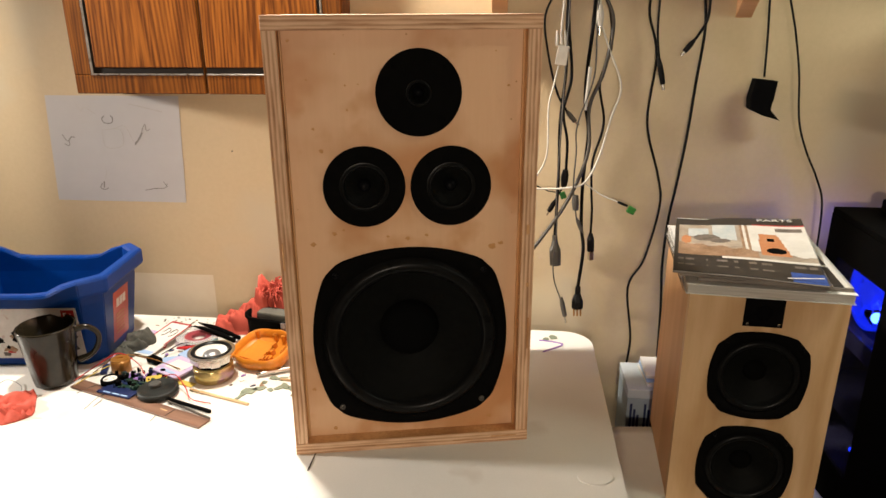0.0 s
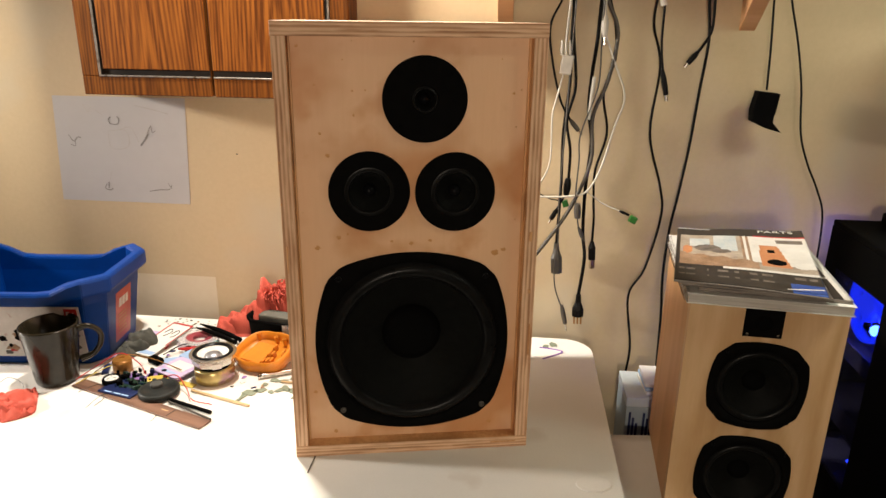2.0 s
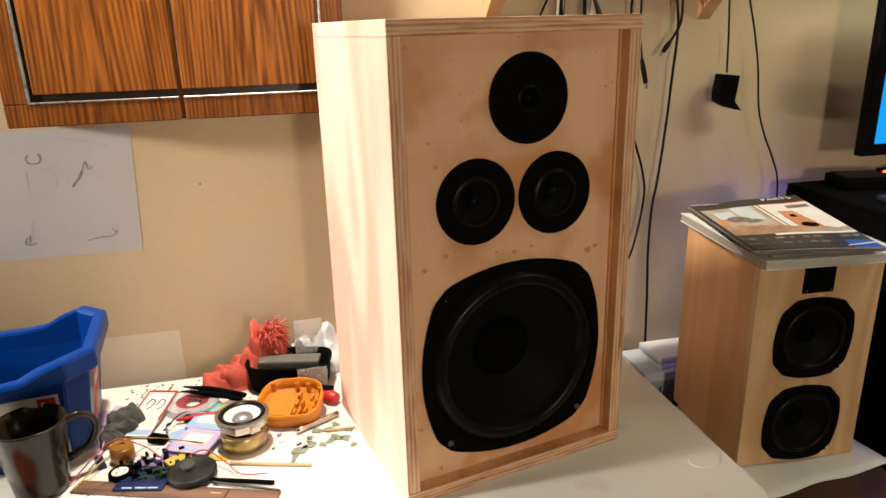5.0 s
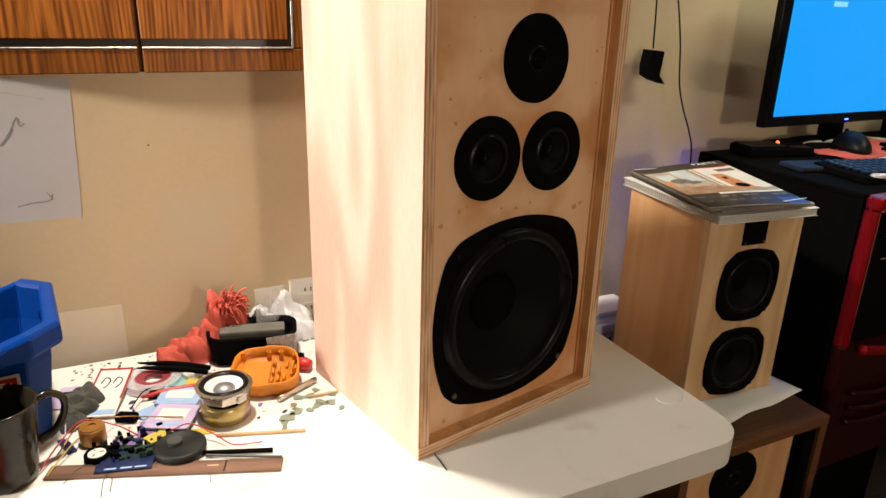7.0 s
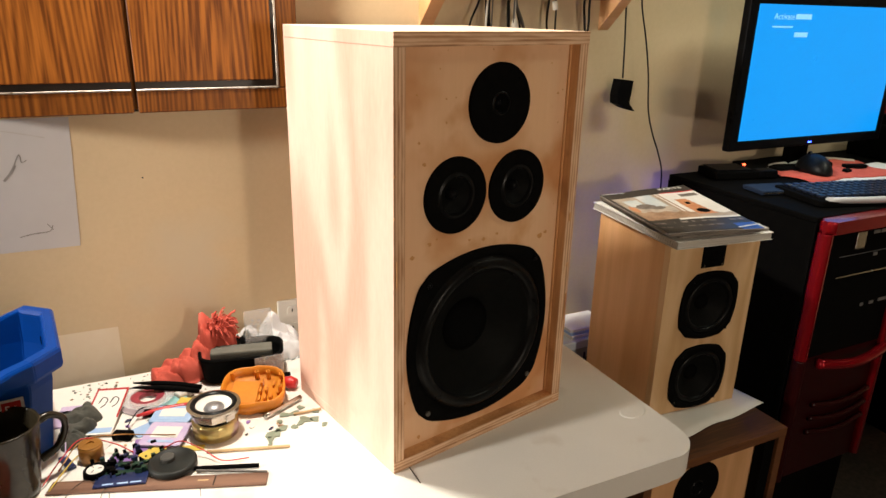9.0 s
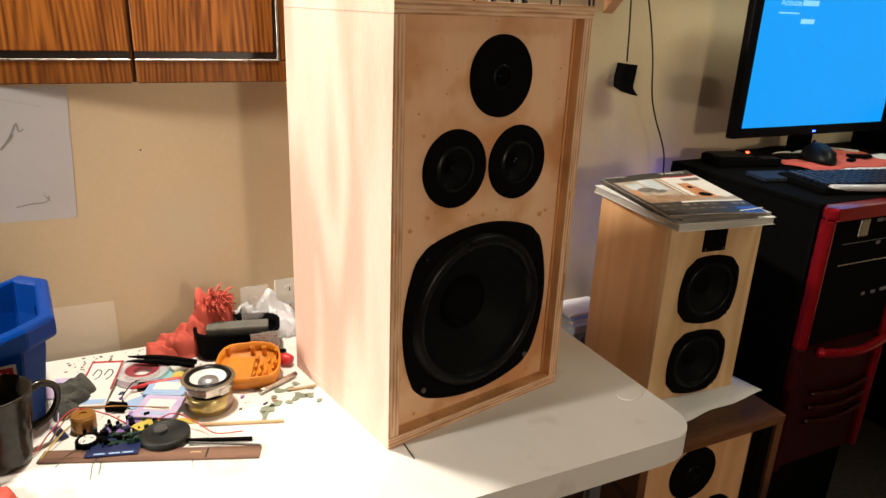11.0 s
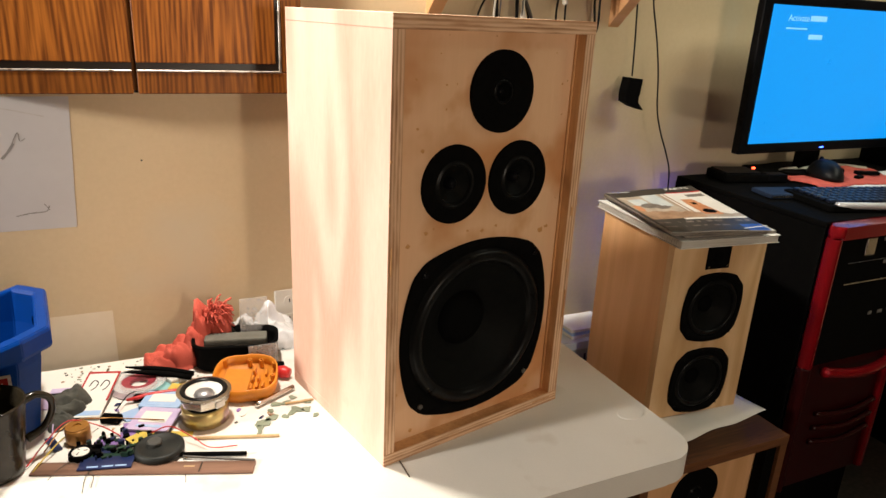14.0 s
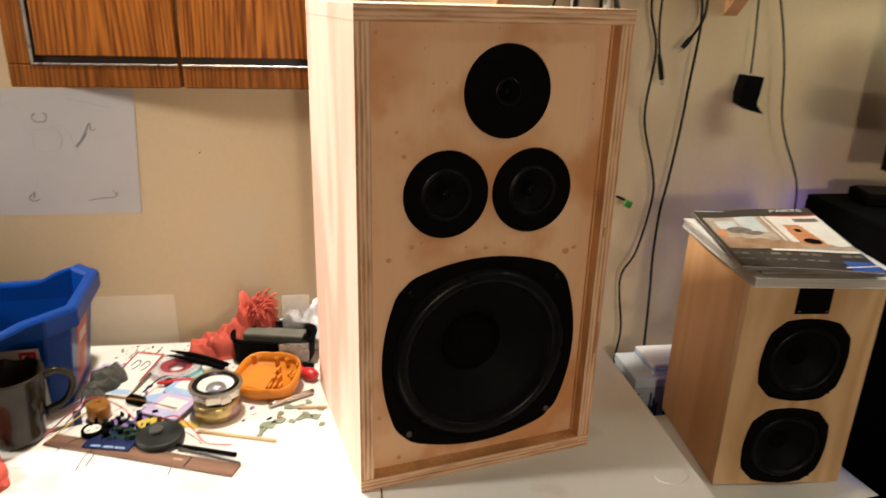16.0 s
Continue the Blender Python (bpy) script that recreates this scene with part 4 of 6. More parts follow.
c = hang("grey_cable", [(0.404, 1.03), (0.408, 0.96), (0.404, 0.897), (0.408, 0.85), (0.424, 0.806)], 0.0014, CABLE_GREY, "thin grey cable with a long jack plug", v=0.484)
plug("riser", c, 0.404, 1.03, 0.413, 1.47, 0.0016, CABLE_GREY, "", 0.484, (1, 1))
plug("jack", c, 0.424, 0.812, 0.434, 0.770, 0.0052, CABLE_GREY, "grey ribbed jack plug", 0.484)
plug("tip", c, 0.434, 0.770, 0.437, 0.754, 0.0018, NICKEL, "", 0.484, (1, 1))
c = hang("mains_cord", [(0.559, 1.419), (0.558, 1.372), (0.577, 1.300), (0.571, 1.175), (0.601, 1.071), (0.610, 1.009), (0.589, 0.898), (0.562, 0.833), (0.576, 0.718), (0.572, 0.632), (0.575, 0.515), (0.58, 0.30), (0.585, 0.012)], 0.0024, CABLE, "long black cord hanging to the floor", up=0.56, v=0.50)
c = hang("adapter_lead", [(0.571, 1.413), (0.573, 1.343), (0.582, 1.282)], 0.0021, CABLE, "short black lead with a barrel plug", v=0.489, up=0.563)
plug("plug_body", c, 0.579, 1.296, 0.591, 1.249, 0.0052, CABLE, "black barrel plug", 0.489)
plug("tip", c, 0.591, 1.250, 0.593, 1.238, 0.0030, NICKEL, "", 0.489, (1, 1))
plug("clip", c, 0.566, 1.425, 0.570, 1.408, 0.006, CABLE_WHITE, "", 0.489, (1, 1))
c = hang("mains_cord", [(0.651, 1.419), (0.659, 1.349), (0.653, 1.253), (0.647, 1.145), (0.636, 1.045), (0.629, 0.982), (0.626, 0.884), (0.634, 0.755), (0.64, 0.4), (0.64, 0.012)], 0.0027, CABLE, "long black cord hanging behind the small loudspeaker", up=0.652)
c = hang("adapter_lead", [(0.659, 1.419), (0.660, 1.367), (0.646, 1.337), (0.634, 1.32)], 0.0026, CABLE, "short black lead with an angled plug", v=0.490, up=0.657)
plug("plug_body", c, 0.640, 1.328, 0.624, 1.307, 0.0052, CABLE, "", 0.490)
plug("tip", c, 0.624, 1.307, 0.619, 1.300, 0.0022, NICKEL, "", 0.490, (1, 1))
c = hang("power_adapter", [(0.761, 1.419), (0.768, 1.333), (0.772, 1.262)], 0.0020, CABLE, "black wedge-shaped adapter hanging on its cord", v=0.490, up=0.758, wave=0.001)
bm = prism([(-0.018, 0.031), (0.021, 0.027), (0.018, -0.006), (0.012, -0.026), (0.034, -0.044), (0.004, -0.036), (-0.022, -0.024), (-0.024, -0.004)], -0.014, 0.014, 0.0025)
part("case", bm, BLACK, c, "black plastic case with a bent tongue", pose(0.772, 0.488, 1.229, 90, 0, 0))
c = hang("mains_cord", [(0.781, 1.417), (0.803, 1.346), (0.821, 1.271), (0.834, 1.188), (0.855, 1.132), (0.881, 1.083), (0.900, 1.029), (0.905, 0.92), (0.905, 0.75)], 0.0019, CABLE, "black cord running down behind the computer", up=0.775, v=0.460, wave=0.001)

# ---- paper sheet, books and magazines ----
bm = bmesh.new()
gv = {}
for i in range(19):
    for j in range(13):
        x, y = i / 18, j / 12
        wav = 0.004 * math.sin(x * 13) * (1 - y) ** 3 * (x < 0.75)
        gv[i, j] = bm.verts.new((0.345 * x, 0.285 * y + wav, 0.0008 + 0.0022 * (1 - y) ** 4 * (1 + math.sin(x * 13 + 2)) + 0.004 * max(0, x - 0.85) * 6 * (1 - y)))
for i in range(18):
    for j in range(12):
        bm.faces.new((gv[i, j], gv[i + 1, j], gv[i + 1, j + 1], gv[i, j + 1]))
ext = bmesh.ops.extrude_face_region(bm, geom=bm.faces[:])
for v in ext["geom"]:
    if isinstance(v, bmesh.types.BMVert):
        v.co.z -= 0.0006
bmesh.ops.recalc_face_normals(bm, faces=bm.faces[:])
solo("paper_sheet", bm, PAPER, at(0.482, -0.018, 0.6427, 5), "large white paper sheet lying on the floor loudspeaker", "paper", smooth=True)

PAGES = mat("page_edges", (0.56, 0.53, 0.48), (0.40, 0.375, 0.33), 90, 0.8, bump=0.4, stretch=(0.2, 0.2, 6))
note = thing("spiral_notebook", at(0.681, 0.174, 1.0082, -6), "thick white spiral notebook lying on the small loudspeaker", "notebook")
part("page_block", block(-0.106, 0.106, -0.139, 0.139, 0.001, 0.0135, 0.001, 1), PAGES, note)
part("cover", block(-0.108, 0.108, -0.141, 0.141, 0.0136, 0.0148, 0.0005, 1), PAPER, note)
part("back_cover", block(-0.108, 0.108, -0.141, 0.141, 0.0, 0.0011, 0.0004, 1), PAPER, note)
for k in range(40):
    y = -0.13 + 0.26 * k / 39
    part("wire_ring", tube([(-0.104, y, 0.0153), (-0.1095, y, 0.014), (-0.111, y, 0.0065), (-0.1105, y, 0.001), (-0.104, y, -0.0002 + 0.0008)], 0.0003, 5, 3), CABLE_GREY, note)

MAG_EDGES = mat("glossy_page_edges", (0.10, 0.085, 0.075), (0.33, 0.29, 0.25), 60, 0.5, bump=0.4, stretch=(0.2, 0.2, 8))
COVER_GREY = mat("cover_grey", (0.20, 0.165, 0.14), (0.09, 0.075, 0.062), 60, 0.38, spec=0.18)
COVER_DARK = mat("cover_dark", (0.022, 0.018, 0.016), (0.045, 0.038, 0.032), 60, 0.38, spec=0.18)
COVER_PALE = mat("cover_pale", (0.44, 0.37, 0.29), (0.24, 0.19, 0.145), 22, 0.38, spec=0.18)
COVER_SKY = mat("cover_sky", (0.34, 0.40, 0.42), (0.52, 0.52, 0.49), 30, 0.38, spec=0.18)
COVER_WOOD = mat("cover_floor", (0.20, 0.115, 0.065), (0.36, 0.23, 0.145), 60, 0.38, spec=0.18)
COVER_ORANGE = mat("cover_orange", (0.50, 0.22, 0.10), (0.42, 0.17, 0.075), 40, 0.38, spec=0.18)
COVER_WHITE = mat("cover_white", (0.66, 0.63, 0.58), (0.56, 0.53, 0.48), 20, 0.38, spec=0.18)
COVER_RED = mat("cover_red", (0.42, 0.03, 0.03), (0.36, 0.02, 0.02), 20, 0.38, spec=0.18)
COVER_BLUE = mat("cover_blue", (0.02, 0.05, 0.22), (0.05, 0.10, 0.32), 40, 0.38, spec=0.18)


def magazine(name, m, w, h, thick, lift, paint, mats, label, n=34):
    """A limp magazine: pages, and a curling cover printed in blocks of colour."""
    ob = thing(name, m, label, "magazine", "magazines on the loudspeaker")
    for nm, z0, z1, material in (("page_block", 0.0, thick - 0.0006, MAG_EDGES), ("cover", thick - 0.0005, thick, mats)):
        bm = bmesh.new()
        g = {}
        for i in range(n + 1):
            for j in range(n + 1):
                x, y = i / n, j / n
                g[i, j] = bm.verts.new(((x - 0.5) * w, (y - 0.5) * h, lift(x, y) + z1))
        for i in range(n):
            for j in range(n):
                f = bm.faces.new((g[i, j], g[i + 1, j], g[i + 1, j + 1], g[i, j + 1]))
                f.material_index = paint((i + 0.5) / n, (j + 0.5) / n) if nm == "cover" else 0
        ext = bmesh.ops.extrude_face_region(bm, geom=bm.faces[:])
        for v in ext["geom"]:
            if isinstance(v, bmesh.types.BMVert):
                v.co.z += z0 - z1
        bmesh.ops.recalc_face_normals(bm, faces=bm.faces[:])
        part(nm, bm, material, ob, "", None, True)
    return ob


def under_print(x, y):
    return 1 if x > 0.93 or (0.28 < y < 0.31) or (0.62 < y < 0.64) else 0


def top_print(x, y):
    """The cover: dark title strip, a living room with a small orange loudspeaker, a dark foot strip."""
    if x < 0.03 or y > 0.95:
        return 0
    if y > 0.85:
        return 6 if x > 0.60 and y < 0.875 else 0
    if y < 0.28:
        if y > 0.255 and x > 0.34:
            return 5
        if x > 0.78 and y < 0.13:
            return 7
        return 9 if (0.19 < y < 0.215 or 0.10 < y < 0.12) and math.sin(x * 61) + math.sin(x * 23) > 0.1 else 0
    half = 0.105 - 0.10 * (y - 0.34)
    if 0.34 < y < 0.70 and abs(x - 0.73 + 0.08 * (y - 0.34)) < half:
        cone = (x - 0.735) ** 2 / 0.0052 + (y - 0.42) ** 2 / 0.0022 < 1
        return 8 if cone or (abs(x - 0.715) < 0.026 and abs(y - 0.60) < 0.030) else 4
    if 0.77 < x < 0.97 and 0.75 < y < 0.815:
        return 9
    if 0.495 < x < 0.52 or 0.545 < x < 0.56:
        return 3
    if y < 0.50 - 0.16 * x + 0.012 * math.sin(x * 40):
        return 3 if x < 0.60 else 1
    if (x - 0.24) ** 2 / 0.010 + (y - 0.60) ** 2 / 0.004 < 1 or (x - 0.34) ** 2 / 0.006 + (y - 0.55) ** 2 / 0.0015 < 1:
        return 9
    if (x - 0.09) ** 2 / 0.0016 + (y - 0.56) ** 2 / 0.006 < 1:
        return 4
    if 0.29 < x < 0.47 and y > 0.56:
        return 2
    if x < 0.26 and y > 0.62:
        return 1 if y > 0.78 or x < 0.10 else 2
    return 1 if x < 0.50 else 5


magazine("magazine", at(0.690, 0.178, 1.0232, -7), 0.196, 0.270, 0.0060, lambda x, y: 0.0, under_print, [COVER_DARK, COVER_WHITE], "black and white catalogue under another magazine")
magazine("magazine", at(0.672, 0.174, 1.0294, -11), 0.192, 0.270, 0.0040, lambda x, y: 0.0001, under_print, [COVER_DARK, COVER_PALE], "dark glossy catalogue in a pile")


def curl(x, y):
    return 0.003 * (1 - y) ** 1.6 + 0.016 * x ** 2 * y + 0.0045 * (1 - math.cos(6.28 * x)) * (0.3 + 0.7 * y) * 0.5


mag = magazine("magazine", at(0.665, 0.165, 1.0336, -13), 0.194, 0.276, 0.004, curl, top_print,
               [COVER_DARK, COVER_PALE, COVER_SKY, COVER_WOOD, COVER_ORANGE, COVER_WHITE, COVER_RED, COVER_BLUE, BLACK, COVER_GREY], "glossy parts catalogue with a curled cover photo", 96)
words("title", "PARTS", 0.019, COVER_WHITE, mag, pose(0.028, 0.1165, 0.0052 + curl(0.66, 0.93), 0, -math.degrees(math.atan2(curl(0.96, 0.93) - curl(0.66, 0.93), 0.058)), 0), "white title lettering")
part("title_bar", block(0, 0.052, 0, 0.0028, 0, 0.0003), COVER_WHITE, mag, "", pose(-0.095, 0.130, 0.0050 + curl(0.1, 0.97), 0, -2, 0))
part("date_bar", block(0, 0.044, 0, 0.003, 0, 0.0003), COVER_WHITE, mag, "", pose(0.048, -0.132, 0.0052 + curl(0.86, 0.02), 0, -6, 0))

carton = thing("catalogue_carton", at(0.552, 0.345, 0.0), "blue-grey carton of catalogues on the floor behind the loudspeakers", "carton")
CARTON = mat("carton_print", (0.34, 0.39, 0.42), (0.28, 0.33, 0.36), 20, 0.6)
part("carton_body", block(0, 0.15, 0, 0.11, 0, 0.662, 0.002), CARTON, carton)
part("carton_lid", block(-0.001, 0.151, -0.001, 0.111, 0.6625, 0.682, 0.002), mat("carton_lid_print", (0.52, 0.57, 0.60), (0.46, 0.51, 0.54), 20, 0.6), carton, "pale blue lid edge")
for k, x in enumerate((0.006, 0.013, 0.020, 0.033, 0.040, 0.047, 0.066, 0.073, 0.098, 0.105, 0.125)):
    part("print_bar", block(x, x + 0.0045, -0.0012, 0.0, 0.56, 0.650 - 0.012 * (k % 3)), NAVY, carton)
for k in range(3):
    a = rnd.uniform(-6, 6)
    part("catalogue", block(-0.05, 0.06, -0.04, 0.04, 0, 0.0072, 0.001, 1), (PAPER, SKY_CARD, PAPER)[k % 3], carton, "", pose(0.085 + 0.006 * (k > 3), 0.055, 0.6825 + 0.0078 * k, 0, 0, a))

# ---- computer and screen ----
pc = thing("computer_tower", at(0, 0, 0), "large black computer tower with glossy red front", "computer")
a0, a1, b0, b1, c0, c1 = 0.918, 1.205, 0.04, 0.452, 0.42, 1.03
INNER = mat("case_inside", (0.20, 0.20, 0.22), (0.14, 0.14, 0.16), 20, 0.5)
part("top_panel", block(a0, a1, b0, b1, c1 - 0.012, c1, 0.003), BLACK, pc)
part("bottom_panel", block(a0, a1, b0, b1, c0, c0 + 0.012, 0.002), BLACK, pc)
part("back_panel", block(a0, a1, b1 - 0.004, b1, c0 + 0.012, c1 - 0.012), BLACK, pc)
part("side_panel", block(a1 - 0.004, a1, b0, b1 - 0.004, c0 + 0.012, c1 - 0.012), BLACK, pc)
w0, w1, y0, y1 = 0.228, 0.405, 0.585, 0.948
for r in ((b0, w0, c0 + 0.012, c1 - 0.012), (w1, b1 - 0.004, c0 + 0.012, c1 - 0.012), (w0, w1, c0 + 0.012, y0), (w0, w1, y1, c1 - 0.012)):
    part("side_panel", block(a0, a0 + 0.003, r[0], r[1], r[2], r[3]), BLACK, pc)
pane = part("window_pane", block(a0 + 0.0005, a0 + 0.002, w0, w1, y0, y1), WINDOW_TINT, pc, "clear acrylic side window")
pane.visible_shadow = False
part("drive_cage", block(a0 + 0.03, a1 - 0.02, b0 + 0.02, w0 - 0.004, c0 + 0.03, c1 - 0.02), INNER, pc)
part("main_board", block(a1 - 0.03, a1 - 0.01, w0, b1 - 0.02, c0 + 0.05, c1 - 0.03), INNER, pc, "dark circuit board")
part("graphics_card", block(a0 + 0.03, a1 - 0.03, w0 + 0.01, b1 - 0.02, 0.78, 0.815, 0.002), INNER, pc)
part("power_supply", block(a0 + 0.02, a1 - 0.04, w0 + 0.02, b1 - 0.02, 0.66, 0.70, 0.003), STEEL, pc)
part("lower_shelf", block(a0 + 0.01, a1 - 0.02, w0, b1 - 0.02, 0.575, 0.583), INNER, pc)
fan = part("case_fan", lathe([(0.028, 0.0), (0.028, 0.012), (0.02, 0.016), (0, 0.017)], 28), FAN_BLUE, pc, "blue lit case fan", pose(a0 + 0.05, 0.345, 0.897, 0, -90, 0), True)
for k in range(7):
    part("fan_blade", block(0.026, 0.056, -0.011, 0.011, 0.004, 0.006, 0.0005, 1), FAN_BLUE, fan, "", pose(0, 0, 0, 0, 0, k * 360 / 7) @ pose(0, 0, 0, 24, 0, 0))
part("fan_frame", lathe([(0.060, -0.004), (0.060, 0.014), (0.066, 0.014), (0.066, -0.004), (0.060, -0.004)], 36), FAN_BLUE, fan)
for v, z in ((0.288, 0.893), (0.30, 0.945), (0.39, 0.94), (0.39, 0.85)):
    part("led", lathe([(0, -0.004), (0.003, -0.002), (0.004, 0.001), (0.003, 0.003), (0, 0.004)], 12), LED_BLUE, pc, "bright blue lamp", pose(a0 + 0.034, v, z))
part("led", lathe([(0, -0.004), (0.003, -0.002), (0.004, 0.001), (0.003, 0.003), (0, 0.004)], 12), LED_BLUE, pc, "bright blue lamp", pose(a0 + 0.03, 0.28, 0.615))
part("led", tube([(a0 + 0.05 + 0.045 * math.cos(t), b1 + 0.004, 0.93 + 0.045 * math.sin(t)) for t in np.linspace(0, 6.0, 12)], 0.0016, 6, 2), FAN_BLUE, pc, "blue lit rear fan ring")
# red front
part("bezel_top", prism(rounded(a0, a1, b0 - 0.034, b0 + 0.0, 0.014, 5), c1 - 0.028, c1 - 0.002, 0.010, 5), RED_PAINT, pc, "glossy red rounded top of the front")
part("bezel_side", prism(rounded(a0, a0 + 0.024, b0 - 0.030, b0 + 0.0, 0.012, 5), 0.722, c1 - 0.0285, 0.003), RED_PAINT, pc, "glossy red upright edge")
# same edge below 0.722, with the shade painted in as darker red
part("bezel_foot", prism(rounded(a0, a0 + 0.024, b0 - 0.030, b0 + 0.0, 0.012, 5), c0, 0.7218, 0.003), RED_SHADED, pc, "red lower edge, shade put into its colour")
part("bezel_side", prism(rounded(a1 - 0.02, a1, b0 - 0.030, b0 + 0.0, 0.008, 5), c0, c1 - 0.0285, 0.003), RED_PAINT, pc)
part("drive_bay", block(a0 + 0.0245, a1 - 0.021, b0 - 0.020, b0, 0.722, c1 - 0.029, 0.002), BLACK, pc, "gloss black drive bays")
part("bay_line", block(a0 + 0.062, a1 - 0.024, b0 - 0.0222, b0 - 0.0201, 0.899, 0.9015), NICKEL, pc, "thin silver line")
part("bay_line", block(a0 + 0.062, a1 - 0.024, b0 - 0.0215, b0 - 0.0201, 0.945, 0.9458), STEEL, pc)
part("power_button", block(1.018, 1.047, b0 - 0.026, b0 - 0.0202, 0.958, 0.996, 0.003), NICKEL, pc, "square brushed metal power button")
for u, z, l in ((1.075, 0.985, 0.02), (1.10, 0.985, 0.03), (1.09, 0.935, 0.012), (1.085, 0.82, 0.01), (1.115, 0.82, 0.014), (1.145, 0.822, 0.03)):
    part("mark", block(u, u + l, b0 - 0.0213, b0 - 0.0201, z, z + 0.007), STEEL, pc)
bm = bmesh.new()
lip = [(a0 + 0.05 + (a1 - a0 - 0.06) * k / 12, b0 - 0.034 - 0.012 * math.sin(math.pi * k / 12), 0.712 - 0.012 * math.sin(math.pi * k / 12)) for k in range(13)]
part("front_lip", tube(lip, 0.011, 10, 2), RED_PAINT, pc, "curved glossy red lip", None, True)
# lower front and slats carry their shade in the colour too
part("lower_front", block(a0 + 0.0245, a1 - 0.021, b0 - 0.018, b0, c0, 0.7215), RED_SHADED, pc)
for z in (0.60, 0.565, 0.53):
    part("vent_slat", tube([(a0 + 0.075 + 0.19 * k / 8, b0 - 0.022 - 0.006 * math.sin(math.pi * k / 8), z - 0.010 * math.sin(math.pi * k / 8)) for k in range(9)], 0.006, 8, 2), RED_SHADED, pc, "curved red slat, darkened in colour as if shaded", None, True)
solo("storage_box", block(a0 + 0.01, a1 - 0.01, b0, b1, 0, 0.4195, 0.004), BLACK, at(0, 0, 0), "plain black storage box under the computer tower", "box")

desk = thing("side_desk", at(0, 0, 0), "black laminate side desk beside the computer tower", "desk")
part("desktop", block(1.208, 2.1, 0.09, 0.52, 1.0, 1.029, 0.003), BLACK, desk)
for u in (1.215, 2.06):
    part("end_panel", block(u, u + 0.022, 0.12, 0.50, 0, 0.9995), BLACK, desk)

mon = thing("monitor", at(1.292, 0.362, 1.0305), "wide black computer monitor showing a bright blue screen", "monitor")
part("bezel", block(-0.284, 0.284, 0.0, 0.022, 0.064, 0.424, 0.004), BLACK_GLOSS, mon)
part("screen", block(-0.258, 0.258, -0.0012, 0.0, 0.089, 0.401), SCREEN, mon, "bright blue lit screen")
part("housing", block(-0.17, 0.17, 0.022, 0.055, 0.12, 0.36, 0.015), BLACK, mon)
part("neck", block(-0.035, 0.035, 0.024, 0.046, 0.012, 0.16, 0.004), BLACK, mon)
part("foot", prism([(0.12 * math.cos(t), 0.035 + 0.075 * math.sin(t)) for t in np.linspace(0, 2 * math.pi, 33)[:-1]], 0, 0.013, 0.003), BLACK, mon)
part("power_light", block(-0.006, 0.006, -0.0014, 0.0, 0.0715, 0.0745), LED_BLUE, mon, "small blue power light")
words("screen_text", "Activate", 0.0205, SCREEN_TEXT, mon, pose(-0.206, -0.0016, 0.368, 90), "pale lettering on the screen")
part("text_bar", block(-0.134, -0.080, -0.0018, -0.0012, 0.369, 0.381), SCREEN_TEXT, mon)
part("text_bar", block(-0.208, -0.140, -0.0018, -0.0012, 0.350, 0.3535), SCREEN_TEXT, mon)
part("button_bar", block(-0.130, -0.084, -0.0018, -0.0012, 0.329, 0.340), SCREEN_TEXT, mon, "pale button on the screen")

kb = thing("keyboard", at(0.985, 0.085, 1.031, -12), "black keyboard with silver front edge on the computer tower", "keyboard")
part("case", prism(rounded(0, 0.45, 0.0, 0.15, 0.012, 4), 0.0, 0.014, 0.003), BLACK, kb)
part("wrist_edge", tube([(0.02, 0.008, 0.013), (0.15, 0.001, 0.012), (0.3, 0.001, 0.012), (0.43, 0.008, 0.013)], 0.0075, 8, 6), mat("silver_plastic", (0.56, 0.56, 0.57), (0.48, 0.48, 0.49), 30, 0.3, 0.25), kb, "silver front edge", None, True)
key_me = None
KEYCAP = mat("keycap", (0.007, 0.010, 0.022), (0.010, 0.014, 0.028), 40, 0.35, spec=0.35)
for j in range(6):
    for i in range(20):
        k0 = block(-0.0082, 0.0082, -0.0076, 0.0076, 0, 0.007, 0.0018, 1) if key_me is None else None
        if key_me is None:
            ob = part("key", k0, KEYCAP, kb)
            key_me = ob.data
        else:
            ob = new("key", key_me)
            ob.parent = kb
        ob.matrix_basis = pose(0.024 + 0.0208 * i, 0.030 + 0.0198 * j, 0.0135)
# the keyboard's left end with media keys, built as a separate low box
pad = thing("card_reader", at(0.955, 0.205, 1.031, -12), "flat blue-grey media-key panel at the left end of the keyboard", "card reader")
part("case", block(0, 0.10, 0, 0.07, 0, 0.010, 0.003), mat("blue_grey_plastic", (0.010, 0.018, 0.04), (0.015, 0.025, 0.05), 30, 0.6, spec=0.2), pad)
part("front_strip", block(0.004, 0.096, -0.0012, 0, 0.003, 0.007), NICKEL, pad)
router = thing("network_router", at(0.972, 0.352, 1.031, -14), "flat black network box with a glowing red lamp", "router")
part("case", block(0, 0.165, 0, 0.085, 0, 0.020, 0.004), BLACK, router)
part("lid", block(0.006, 0.10, 0.006, 0.079, 0.0202, 0.0235, 0.002), BLACK_GLOSS, router)
part("end_cap", block(0.112, 0.162, -0.001, 0.03, 0.004, 0.021, 0.002), BLACK_GLOSS, router)
part("lamp", lathe([(0.0045, 0), (0.004, 0.003), (0, 0.0045)], 14), LED_RED, router, "glowing red lamp", pose(0.118, 0.070, 0.020))
